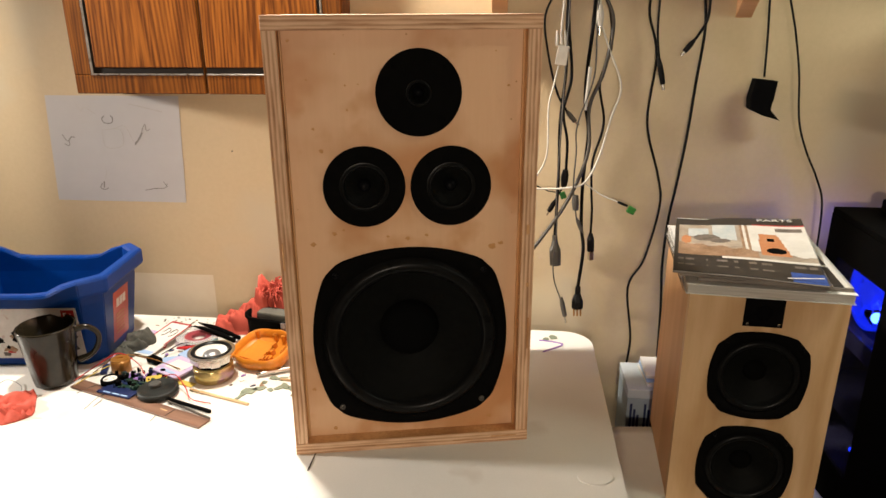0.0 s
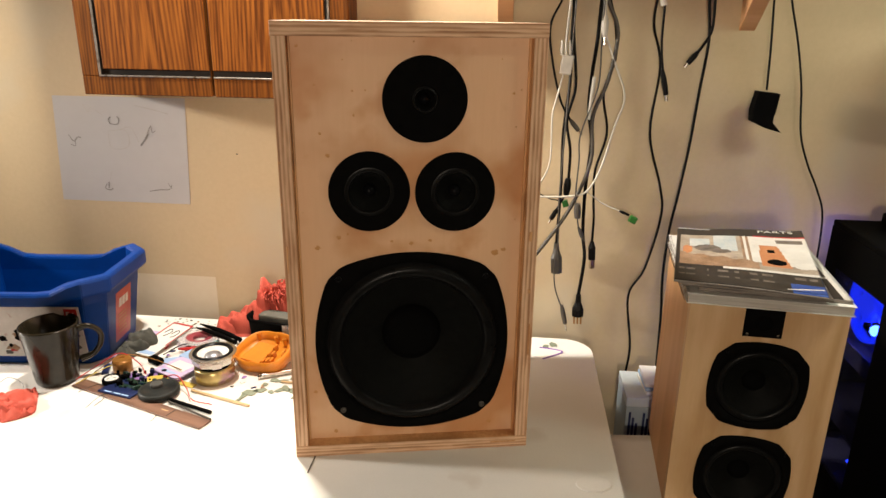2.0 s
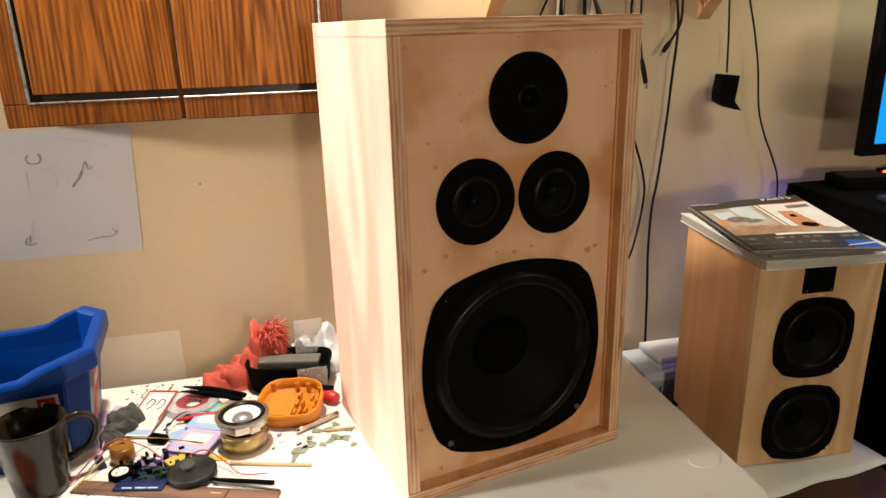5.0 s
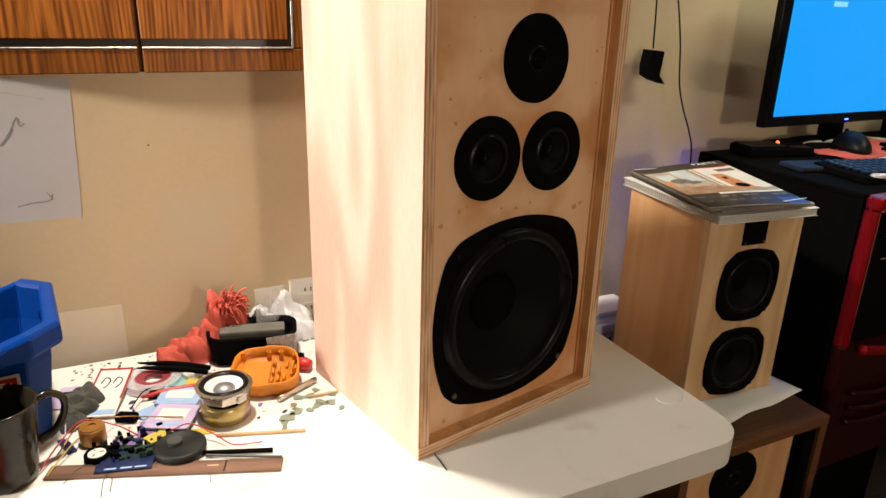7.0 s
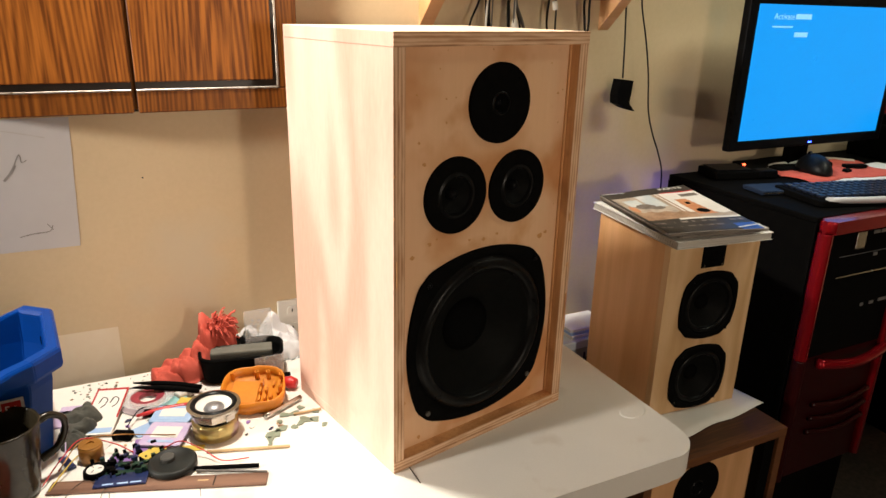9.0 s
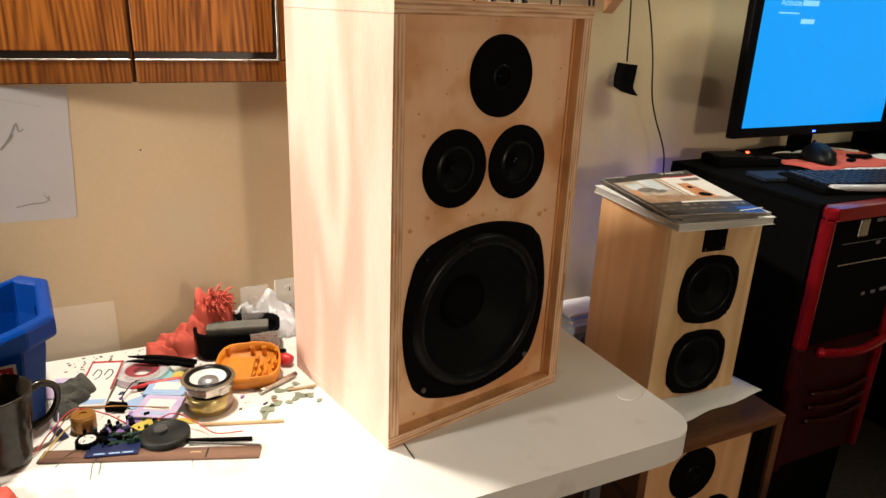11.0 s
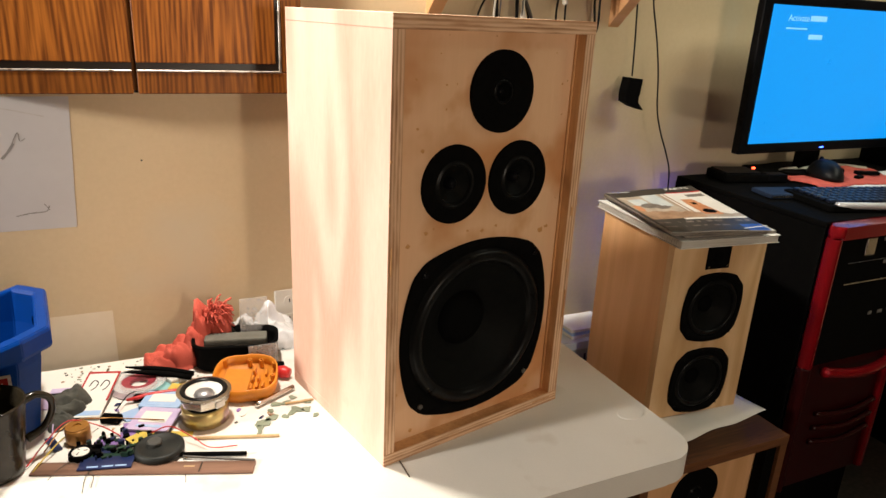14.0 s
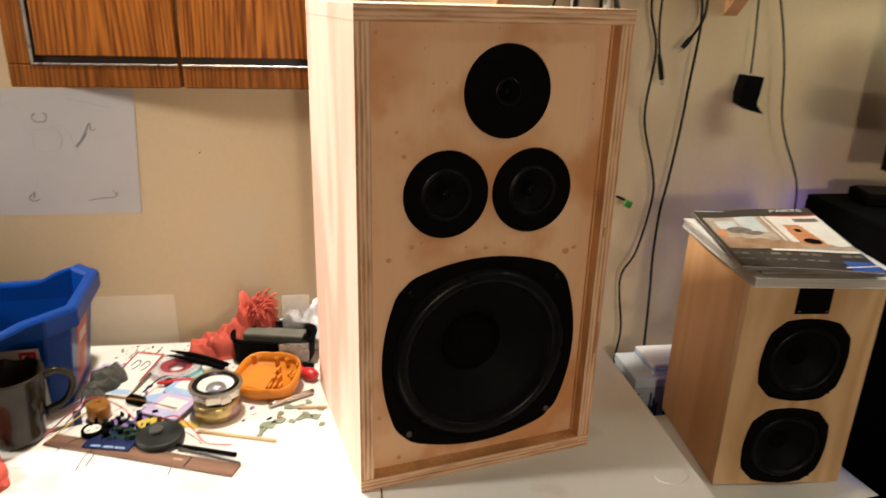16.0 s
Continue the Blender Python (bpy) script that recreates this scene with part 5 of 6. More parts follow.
solo("white_board", block(-0.19, 0.19, -0.085, 0.085, 0, 0.003, 0.001, 1), mat("white_card", (0.74, 0.73, 0.69), (0.68, 0.67, 0.63), 12, 0.6), at(1.385, 0.25, 1.031, 4), "thin white board lying under the red cloth", "board")
solo("red_cloth", crumpled(0.34, 0.18, 26, 0.010, 5, 0.006), RED_RAG, at(1.325, 0.325, 1.0345, 2), "faded red cloth spread under the mouse", "cloth", smooth=True)
mouse = thing("computer_mouse", at(1.262, 0.315, 1.040, 60), "glossy black computer mouse on the red cloth", "mouse")
bm = bmesh.new()
bmesh.ops.create_uvsphere(bm, u_segments=24, v_segments=14, radius=1)
for v in bm.verts:
    v.co = Vector((v.co.x * 0.062 * (1 - 0.12 * v.co.x), v.co.y * 0.038, max(0, v.co.z) * 0.042 + 0.001))
part("body", bm, mat("mouse_plastic", (0.003, 0.003, 0.003), (0.005, 0.005, 0.005), 30, 0.42, spec=0.15), mouse, "", None, True)
part("wheel", lathe([(0.006, -0.003), (0.009, -0.002), (0.009, 0.002), (0.006, 0.003)], 16), RUBBER, mouse, "", pose(0.033, 0, 0.035, 90))
solo("memory_stick", block(-0.03, 0.03, -0.009, 0.009, 0, 0.009, 0.002), BLACK, at(1.40, 0.30, 1.041, -20), "small black memory stick on the red cloth", "memory stick")
solo("memory_stick", block(-0.012, 0.012, -0.007, 0.007, 0, 0.007, 0.002), BLACK, at(1.335, 0.275, 1.041, 10), "tiny black dongle on the red cloth", "memory stick")
solo("white_cable_coil", tube([(1.10, 0.40, 1.036), (1.16, 0.375, 1.036), (1.22, 0.40, 1.040), (1.30, 0.385, 1.044), (1.42, 0.40, 1.042), (1.5, 0.37, 1.036)], 0.006, 8, 6), CABLE_WHITE, at(0, 0, 0), "white cable lying in front of the monitor foot", "cable", smooth=True)
box2 = thing("printer", at(1.62, 0.26, 1.030), "black box-shaped printer beside the monitor", "printer")
part("body", block(0, 0.32, 0, 0.22, 0, 0.095, 0.008), BLACK, box2)
part("lid", block(0.01, 0.31, 0.01, 0.21, 0.0952, 0.125, 0.006), BLACK_GLOSS, box2)
part("red_band", block(0.02, 0.20, 0.02, 0.18, 0.1252, 0.15, 0.004), RED, box2)


# ---- things on the table, in the loudspeaker's own directions ----
Z = TABLE_Z


def on_table(x, y, rz=0, dz=0.0006):
    return pose(x, y, Z + dz, 0, 0, rz)


def lumpy(lobes, seed, crease=0.006, n=20):
    """A folded cloth: soft flat-bottomed lobes (x, y, half width, half depth, height) with creases."""
    bm = bmesh.new()
    for k, (x, y, a, b, h) in enumerate(lobes):
        geo = bmesh.ops.create_uvsphere(bm, u_segments=n * 2, v_segments=n, radius=1)["verts"]
        for v in geo:
            c = v.co.copy()
            q = Vector((c.x * 1.4, c.y * 1.4, c.z * 0.8 + k * 2.3 + seed * 1.7))
            w = 1 + 0.28 * noise.noise(q)
            ridge = crease * (abs(noise.noise(Vector((c.x * 3.4 + c.y * 1.6, c.y * 1.3 + k, seed + k)))) - 0.25)
            s = lambda t, e: math.copysign(abs(t) ** e, t)
            v.co = Vector((x + a * s(c.x, 0.75) * w, y + b * s(c.y, 0.75) * w, max(0.0, h * s(max(c.z, 0), 0.7) * w + ridge * (c.z > 0.05))))
    return bm


# storage tote
tote = thing("storage_tote", at(-0.618, 0.312, Z + 0.0006, 6), "blue plastic storage tote with printed labels, open and nearly empty", "storage tote")


def tote_ring(hx, hy, cut, z, wave):
    pts = []
    base = [(hx, -hy + cut), (hx, hy - cut), (hx - cut, hy), (-hx + cut, hy), (-hx, hy - cut), (-hx, -hy + cut), (-hx + cut, -hy), (hx - cut, -hy)]
    for i, (x, y) in enumerate(base):
        x2, y2 = base[(i + 1) % 8]
        n = 10 if i % 2 == 0 and i in (2, 6) else 4
        for k in range(n):
            t = k / n
            px, py = x + (x2 - x) * t, y + (y2 - y) * t
            end = abs(px) / hx
            pts.append((px, py, z + wave * (max(0.0, min(1.0, (end - 0.45) / 0.3)) - 0.5)))
    return pts


rings = [tote_ring(0.150, 0.085, 0.026, 0.0, 0), tote_ring(0.152, 0.087, 0.026, 0.006, 0), tote_ring(0.168, 0.100, 0.030, 0.128, 0.0), tote_ring(0.169, 0.101, 0.031, 0.138, 0.014),
         tote_ring(0.183, 0.115, 0.036, 0.139, 0.018), tote_ring(0.185, 0.117, 0.037, 0.143, 0.022), tote_ring(0.185, 0.117, 0.037, 0.164, 0.026), tote_ring(0.182, 0.114, 0.036, 0.168, 0.026),
         tote_ring(0.168, 0.100, 0.031, 0.168, 0.026), tote_ring(0.165, 0.097, 0.030, 0.164, 0.024), tote_ring(0.163, 0.096, 0.029, 0.125, 0.0), tote_ring(0.148, 0.082, 0.025, 0.006, 0)]
bm = bmesh.new()
vr = [[bm.verts.new(p) for p in r] for r in rings]
for ra, rb in zip(vr, vr[1:]):
    for i in range(len(ra)):
        j = (i + 1) % len(ra)
        bm.faces.new((ra[i], ra[j], rb[j], rb[i]))
bm.faces.new(vr[0][::-1])
bm.faces.new(vr[-1])
bmesh.ops.recalc_face_normals(bm, faces=bm.faces[:])
bmesh.ops.bevel(bm, geom=[e for e in bm.edges if e.calc_face_angle(0) > 0.6], offset=0.0015, segments=2, affect="EDGES")
part("tub", bm, BLUE, tote, "glossy blue plastic tub with a folded rim")
LABEL = mat("tote_label", (0.62, 0.60, 0.57), (0.52, 0.50, 0.47), 30, 0.4, spots=(0.30, 0.12, 0.08), spot_scale=34, spot_at=0.60)
SLOPE = math.degrees(math.atan2(0.013, 0.122))
lab = part("front_label", block(-0.135, 0.128, -0.0012, 0, 0.014, 0.122), LABEL, tote, "white printed label with small pictures", pose(0, -0.0875, 0.004, SLOPE))
part("label_corner", block(0.100, 0.124, -0.0018, -0.0012, 0.096, 0.118), COVER_RED, lab)
words("age_mark", "5+", 0.018, PAPER, lab, pose(0.1025, -0.0021, 0.100, 90), "white age mark")
part("label_corner", block(-0.135, -0.120, -0.0018, -0.0012, 0.02, 0.09), COVER_RED, lab)
r2 = random.Random(8)
for k in range(40):
    x, z = r2.uniform(-0.115, 0.112), r2.uniform(0.022, 0.078)
    w = r2.uniform(0.006, 0.014)
    out = [(w * r2.uniform(0.4, 1.0) * math.cos(a), 0.7 * w * r2.uniform(0.4, 1.0) * math.sin(a)) for a in np.linspace(0, 2 * math.pi, 10)[:-1]]
    part("picture", prism(out, 0, 0.0005 + 0.00001 * k), (BLACK, COVER_RED, COVER_WOOD, BLACK, CABLE_GREY)[k % 5], lab, "", pose(x, -0.0012, z, 90))
for k in range(5):
    part("text_bar", block(-0.10, -0.03 - 0.008 * k, -0.0017, -0.0012, 0.096 + 0.0042 * k, 0.098 + 0.0042 * k), CABLE_GREY, lab)
END_RED = mat("tote_red_label", (0.50, 0.09, 0.06), (0.42, 0.07, 0.05), 30, 0.4)
end = part("end_label", block(-0.033, 0.033, -0.0012, 0, 0.016, 0.122), END_RED, tote, "orange-red printed end label", pose(0.1505, 0, 0.004, 0, 0, 90) @ pose(0, 0, 0, 7.7, 0, 0))
for k, (x, z, l) in enumerate(((-0.02, 0.088, 0.011), (-0.006, 0.088, 0.011), (0.008, 0.088, 0.011))):
    part("text_bar", block(x, x + l, -0.0018, -0.0012, z, z + 0.018), PAPER, end)
for k in range(6):
    part("text_bar", block(-0.022, 0.016 - 0.003 * (k % 3), -0.0018, -0.0012, 0.03 + 0.008 * k, 0.0335 + 0.008 * k), COVER_ORANGE, end)
part("clip_hole", block(-0.006, 0.006, -0.0015, 0.0, -0.005, 0.005), BLACK, tote, "", pose(0.1615, 0.055, 0.138, 0, 0, -90))
solo("round_disc", lathe([(0, 0), (0.045, 0), (0.047, 0.006), (0.042, 0.010), (0, 0.011)], 28), PAPER, at(-0.62, 0.325, Z + 0.008, 0), "white plastic disc lying in the tote", "disc")

# mug
mug = thing("coffee_mug", on_table(-0.460, 0.279), "dark brown glazed tapered coffee mug", "mug")
part("cup", lathe([(0, 0.0), (0.032, 0.0), (0.0355, 0.003), (0.037, 0.012), (0.0435, 0.065), (0.0490, 0.110), (0.0490, 0.1125), (0.0475, 0.1135), (0.046, 0.111), (0.040, 0.062), (0.034, 0.012), (0, 0.008)], 56), MUG, mug, "", None, True)
part("handle", tube([(0.046, 0, 0.098), (0.064, 0.0, 0.100), (0.080, 0, 0.087), (0.080, 0, 0.066), (0.066, 0, 0.045), (0.043, 0, 0.036)], 0.0058, 12, 8, None, (1.15, 0.9, 0.85, 0.85, 0.9, 1.2)), MUG, mug, "", pose(0, 0, 0, 0, 0, 12), True)

solo("red_rag", lumpy([(0, 0, 0.056, 0.044, 0.012), (-0.022, 0.016, 0.040, 0.026, 0.020), (0.026, -0.012, 0.030, 0.036, 0.010), (-0.006, -0.020, 0.044, 0.018, 0.015)], 2, 0.022), RED_RAG, on_table(-0.514, 0.182, 15), "crumpled red shop rag lying on the table", "rag", smooth=True)
jar = thing("cream_jar", on_table(-0.488, 0.338), "small pale round jar half hidden behind the mug", "jar")
part("body", lathe([(0, 0), (0.016, 0), (0.017, 0.002), (0.017, 0.075), (0.012, 0.082), (0.012, 0.09), (0, 0.09)], 24), OUTLET, jar, "", None, True)
part("cap", lathe([(0.013, 0.0895), (0.013, 0.103), (0.011, 0.105), (0, 0.105)], 24), PAPER, jar)

# ruler: origin at its right end, running back to the left
rang = math.degrees(math.atan2(0.162, -0.260))
rul = thing("wooden_ruler", pose(-0.158, 0.099, Z + 0.0006, 0, 0, rang), "worn dark brown wooden ruler", "ruler")
part("strip", block(0, 0.306, -0.014, 0.014, 0, 0.0028, 0.0006, 1), RULER, rul)
part("scratch", block(0.075, 0.077, -0.012, 0.011, 0.0028, 0.0031), OAK_DARK, rul, "dark saw mark", pose(0, 0, 0, 0, 0, 0))
part("pale_mark", block(0.085, 0.10, -0.003, -0.0005, 0.0028, 0.0030), TAN_STICK, rul)

# small driver with gold magnet cup
drv = thing("loose_driver", on_table(-0.174, 0.261, 20), "small loose loudspeaker driver with brassy magnet cup", "loudspeaker driver")
part("magnet_cup", lathe([(0, 0), (0.034, 0), (0.036, 0.002), (0.036, 0.026), (0.034, 0.028), (0.020, 0.028)], 44), BRASS, drv, "brassy magnet cup", None, True)
part("neck", lathe([(0.030, 0.028), (0.030, 0.034)], 36), BLACK, drv)
part("basket", lathe([(0.030, 0.033), (0.038, 0.036), (0.0395, 0.048), (0.0425, 0.0495), (0.0425, 0.052), (0.038, 0.0525), (0.037, 0.050)], 8), NICKEL, drv, "bare metal basket")
part("rim", lathe([(0.036, 0.0525), (0.042, 0.0525), (0.042, 0.0535), (0.036, 0.0545)], 44), NICKEL, drv)
part("surround", lathe([(0.0375, 0.053), (0.035, 0.0562), (0.031, 0.0565), (0.028, 0.053)], 44), RUBBER, drv, "", None, True)
part("cone", lathe([(0.029, 0.053), (0.024, 0.049), (0.016, 0.045)], 44), PAPER, drv, "white paper cone", None, True)
part("dust_cap", lathe([(0.0165, 0.045), (0.014, 0.0495), (0.008, 0.0525), (0, 0.0535)], 30), STEEL, drv, "grey dome", None, True)
part("terminal", block(-0.008, 0.008, -0.0395, -0.037, 0.036, 0.046, 0.001), PAPER, drv)

# orange housing half
orange = thing("plastic_housing", pose(-0.086, 0.310, Z + 0.009, 13, 0, -34), "orange plastic housing half, open side up, full of ribs", "plastic housing")


def egg(s, z):
    pts = []
    for t in np.linspace(0, 2 * math.pi, 29)[:-1]:
        c, q = math.cos(t), math.sin(t)
        k = (abs(c) ** 3.2 + abs(q) ** 3.2) ** (-1 / 3.2)
        pts.append((0.054 * s * c * k * (1 - 0.10 * q * (c > 0)), 0.047 * s * q * k + (0.004 if c > 0 else 0), z))
    return pts


bm = bmesh.new()
vr = [[bm.verts.new(p) for p in egg(s, z)] for s, z in ((0.84, 0.0), (0.94, 0.003), (1.0, 0.014), (1.0, 0.030), (0.95, 0.030), (0.94, 0.016), (0.90, 0.012))]
for ra, rb in zip(vr, vr[1:]):
    for i in range(28):
        bm.faces.new((ra[i], ra[(i + 1) % 28], rb[(i + 1) % 28], rb[i]))
bm.faces.new(vr[0][::-1])
bm.faces.new(vr[-1])
bmesh.ops.recalc_face_normals(bm, faces=bm.faces[:])
part("shell", bm, ORANGE, orange, "", None, True)
for k in range(9):
    x, y = 0.012 + 0.010 * (k % 4), -0.018 + 0.018 * (k // 3)
    part("rib", block(x - 0.002, x + 0.002, y - 0.006, y + 0.006, 0.011, 0.018 + 0.003 * (k % 3), 0.0006, 1), ORANGE, orange)
part("inner_plate", block(-0.038, 0.008, -0.030, 0.026, 0.0122, 0.0165, 0.001, 1), ORANGE, orange)
for x, y in ((-0.043, 0.034), (-0.043, -0.036), (0.044, 0.030), (0.0, 0.037), (0.02, 0.037), (0.046, 0.0)):
    part("screw_post", lathe([(0.0042, 0.011), (0.0038, 0.029), (0.002, 0.029), (0.002, 0.02)], 14), ORANGE, orange, "", pose(x, y, 0))

# black tray with grey foam block
tray = thing("black_tray", on_table(-0.062, 0.420, -24), "black plastic tray holding a grey block", "tray")


def tray_ring(hx, hy, r, z):
    return [(x, y, z) for x, y in rounded(-hx, hx, -hy, hy, r, 6)]


bm = bmesh.new()
vr = [[bm.verts.new(p) for p in tray_ring(*a)] for a in ((0.066, 0.034, 0.022, 0.0), (0.070, 0.038, 0.026, 0.004), (0.074, 0.042, 0.030, 0.046), (0.077, 0.045, 0.032, 0.048), (0.077, 0.045, 0.032, 0.053), (0.072, 0.040, 0.028, 0.053), (0.070, 0.038, 0.026, 0.040), (0.064, 0.032, 0.022, 0.006))]
for ra, rb in zip(vr, vr[1:]):
    for i in range(len(ra)):
        j = (i + 1) % len(ra)
        bm.faces.new((ra[i], ra[j], rb[j], rb[i]))
bm.faces.new(vr[0][::-1])
bm.faces.new(vr[-1])
bmesh.ops.recalc_face_normals(bm, faces=bm.faces[:])
part("tub", bm, BLACK, tray, "", None, True)
solo("foam_block", block(-0.056, 0.056, -0.012, 0.020, 0, 0.044, 0.003), mat("grey_foam", (0.15, 0.145, 0.12), (0.11, 0.105, 0.085), 60, 0.8, bump=0.4), pose(-0.062, 0.420, Z + 0.008, 0, 0, -24), "dull grey block standing in the black tray", "block")

# red mop cloth behind the tray
solo("red_rag", lumpy([(-0.034, 0.0, 0.040, 0.028, 0.030), (-0.006, -0.004, 0.034, 0.026, 0.048), (0.018, 0.004, 0.022, 0.022, 0.066), (0.030, 0.010, 0.016, 0.016, 0.084), (-0.052, -0.006, 0.022, 0.020, 0.016)], 6, 0.016, 26), RED_RAG, on_table(-0.142, 0.462, -12), "orange-red rag bunched up beside the black tray", "rag", smooth=True)
mop = thing("fringed_duster", on_table(-0.095, 0.478, -10), "orange-red fringed duster bunched up behind the tray", "duster")
part("knot", lumpy([(-0.004, 0.0, 0.026, 0.02, 0.102), (0.020, -0.004, 0.026, 0.018, 0.088)], 5, 0.008, 14), RED_RAG, mop, "", None, True)
r3 = random.Random(3)
bm = bmesh.new()
for k in range(190):
    a, b = r3.uniform(0, 6.28), r3.uniform(0.1, 0.85)
    s = Vector((0.008 + 0.018 * math.cos(a), 0.018 * math.sin(a), 0.080 + r3.uniform(-0.01, 0.012)))
    e = s + Vector((0.024 * math.cos(a) * b + 0.006, 0.022 * math.sin(a) * b, r3.uniform(-0.022, 0.018)))
    tube([s, (s + e) / 2 + Vector((0, 0, r3.uniform(0.0, 0.010))), e], 0.0015, 5, 3, bm)
part("fringe", bm, RED_RAG, mop, "ragged fringe strands")
tagged(mop.children[-1], kind="stuff")
solo("plastic_bag", crumpled(0.15, 0.10, 34, 0.056, 11, 0.006), BAG, on_table(0.005, 0.474, -14), "crumpled clear plastic bag behind the tray", "plastic bag", smooth=True)
dark = solo("dark_rag", crumpled(0.09, 0.05, 20, 0.064, 13, 0.006), GREY_RAG, on_table(-0.060, 0.472, -12), "dark grey rag stuffed behind the tray", "rag", smooth=True)
clear = thing("clear_box", on_table(-0.034, 0.392, -12), "open clear plastic box beside the loudspeaker", "plastic box")
part("floor_panel", block(-0.02, 0.032, -0.036, 0.05, 0, 0.0015), CLEAR, clear)
part("front_panel", block(-0.02, 0.032, -0.036, -0.0345, 0.0016, 0.055), CLEAR, clear)
part("lid_panel", block(-0.02, 0.032, 0.050, 0.0515, 0.0, 0.112), CLEAR, clear, "raised clear lid")
solo("black_strip", block(-0.05, 0.05, -0.009, 0.009, 0, 0.022, 0.003), BLACK, on_table(-0.052, 0.352, -26), "black plastic strip lying before the tray", "strip")

# screwdriver and tube
drive = thing("screwdriver", on_table(-0.022, 0.326, -52), "red-handled screwdriver lying by the orange housing", "screwdriver")
part("handle", tube([(-0.028, 0, 0.012), (-0.012, 0, 0.012), (0.008, 0, 0.012), (0.024, 0, 0.012)], 0.012, 12, 4, None, (0.8, 1, 0.75, 1, 0.7)), RED, drive, "ribbed red handle", None, True)
part("shaft", tube([(-0.028, 0, 0.012), (-0.06, 0, 0.010), (-0.09, 0, 0.008)], 0.0028, 8, 2), NICKEL, drive)
solo("metal_tube", tube([(-0.095, 0.248, Z + 0.006), (-0.06, 0.258, Z + 0.006), (-0.018, 0.270, Z + 0.006)], 0.0045, 12, 3), NICKEL, pose(0, 0, 0), "thin grey metal tube lying on the table", "tube", smooth=True)

# tape reel with red core
reel = thing("tape_reel", on_table(-0.236, 0.420, 0), "clear flanged reel with a red core", "reel")
part("flange", lathe([(0.016, 0.0), (0.046, 0.0), (0.047, 0.001), (0.047, 0.002), (0.016, 0.002), (0.016, 0.0)], 44), PALE_FLANGE, reel, "cloudy pale flange")
part("core", lathe([(0.015, 0.002), (0.030, 0.002), (0.030, 0.009), (0.026, 0.0105), (0.015, 0.009), (0.015, 0.002)], 36), DULL_RED, reel, "wine-red wound core")
part("flange", lathe([(0.028, 0.0108), (0.044, 0.0108), (0.045, 0.0115), (0.044, 0.0122), (0.028, 0.0122), (0.028, 0.0108)], 44), CLEAR, reel)
loop = [(-0.238 + 0.066 * math.cos(t), 0.430 + 0.048 * math.sin(t), Z + 0.003 + 0.006 * math.sin(t * 2) ** 2) for t in np.linspace(-0.4, 3.6, 12)]
solo("loop_wire", tube(loop, 0.0016, 6, 4), CABLE_GREY, pose(0, 0, 0), "springy grey wire loop on the table", "wire", smooth=True)
for k, (x0, y0, x1, y1) in enumerate(((-0.246, 0.468, -0.150, 0.395), (-0.252, 0.452, -0.158, 0.384))):
    pen = solo("black_pen", tube([(x0, y0, Z + 0.018), (x0 + (x1 - x0) * 0.5, y0 + (y1 - y0) * 0.5, Z + 0.018), (x1, y1, Z + 0.012)], 0.0046, 9, 3, None, (0.3, 1, 1.15, 1.0)), BLACK, pose(0, 0, 0), "slim black pen lying across the reel", "pen", "pens", smooth=True)

# card with red border and grey rag on it
card = thing("printed_card", pose(-0.308, 0.412, Z + 0.012, 6, 0, -28), "white printed card with a red border propped on clutter", "card")
part("sheet", block(-0.026, 0.026, -0.062, 0.062, 0, 0.0012), PAPER, card)
for x0, x1, y0, y1 in ((-0.026, 0.026, 0.057, 0.062), (-0.026, -0.023, -0.02, 0.0568), (0.023, 0.026, -0.02, 0.0568)):
    part("border", block(x0, x1, y0, y1, 0.0012, 0.0016), COVER_RED, card)
for dx in (-0.008, 0.010):
    part("printed_shape", tube([(dx - 0.006, 0.02, 0.0014), (dx - 0.002, 0.036, 0.0014), (dx + 0.006, 0.03, 0.0014), (dx + 0.005, 0.016, 0.0014), (dx, 0.008, 0.0014)], 0.0009, 5, 5), BLACK, card)
part("colour_bar", block(-0.024, 0.024, -0.058, -0.046, 0.0012, 0.0016), SKY_CARD, card)
solo("grey_rag", lumpy([(0.010, 0.010, 0.027, 0.022, 0.034), (-0.020, -0.020, 0.020, 0.025, 0.020), (0.0, -0.004, 0.026, 0.022, 0.026)], 17, 0.012), GREY_RAG, pose(-0.352, 0.389, Z + 0.0006, 0, 0, 10), "crumpled dark grey rag on the card", "rag", smooth=True)

# small electronic parts
coil = thing("wire_spool", on_table(-0.352, 0.302), "small amber spool of copper wire", "spool")
part("winding", lathe([(0.0, 0.001), (0.0165, 0.001), (0.0175, 0.003), (0.0175, 0.023), (0.0165, 0.025), (0.0, 0.025)], 30), COPPER, coil, "", None, True)
part("flange", lathe([(0.0, 0.0251), (0.016, 0.0251), (0.016, 0.0268), (0.006, 0.0272), (0.006, 0.022)], 30), COPPER, coil)
dial = thing("round_capsule", on_table(-0.357, 0.256, 15), "small round silver-faced capsule in a black ring", "capsule")
part("ring", lathe([(0.0115, 0.010), (0.0145, 0.0125), (0.0165, 0.010), (0.017, 0.002), (0.015, 0.0), (0, 0.0)], 32), BLACK, dial, "", None, True)
part("face", lathe([(0.012, 0.0102), (0.007, 0.0115), (0, 0.012)], 24), PAPER, dial, "silver face")
for a in range(3):
    part("spoke", block(-0.0005, 0.0005, 0.004, 0.009, 0.0112, 0.0122), CABLE_GREY, dial, "", pose(0, 0, 0, 0, 0, 120 * a))
pcb = thing("circuit_board", on_table(-0.316, 0.236, -33), "small green circuit board with parts on it", "circuit board")
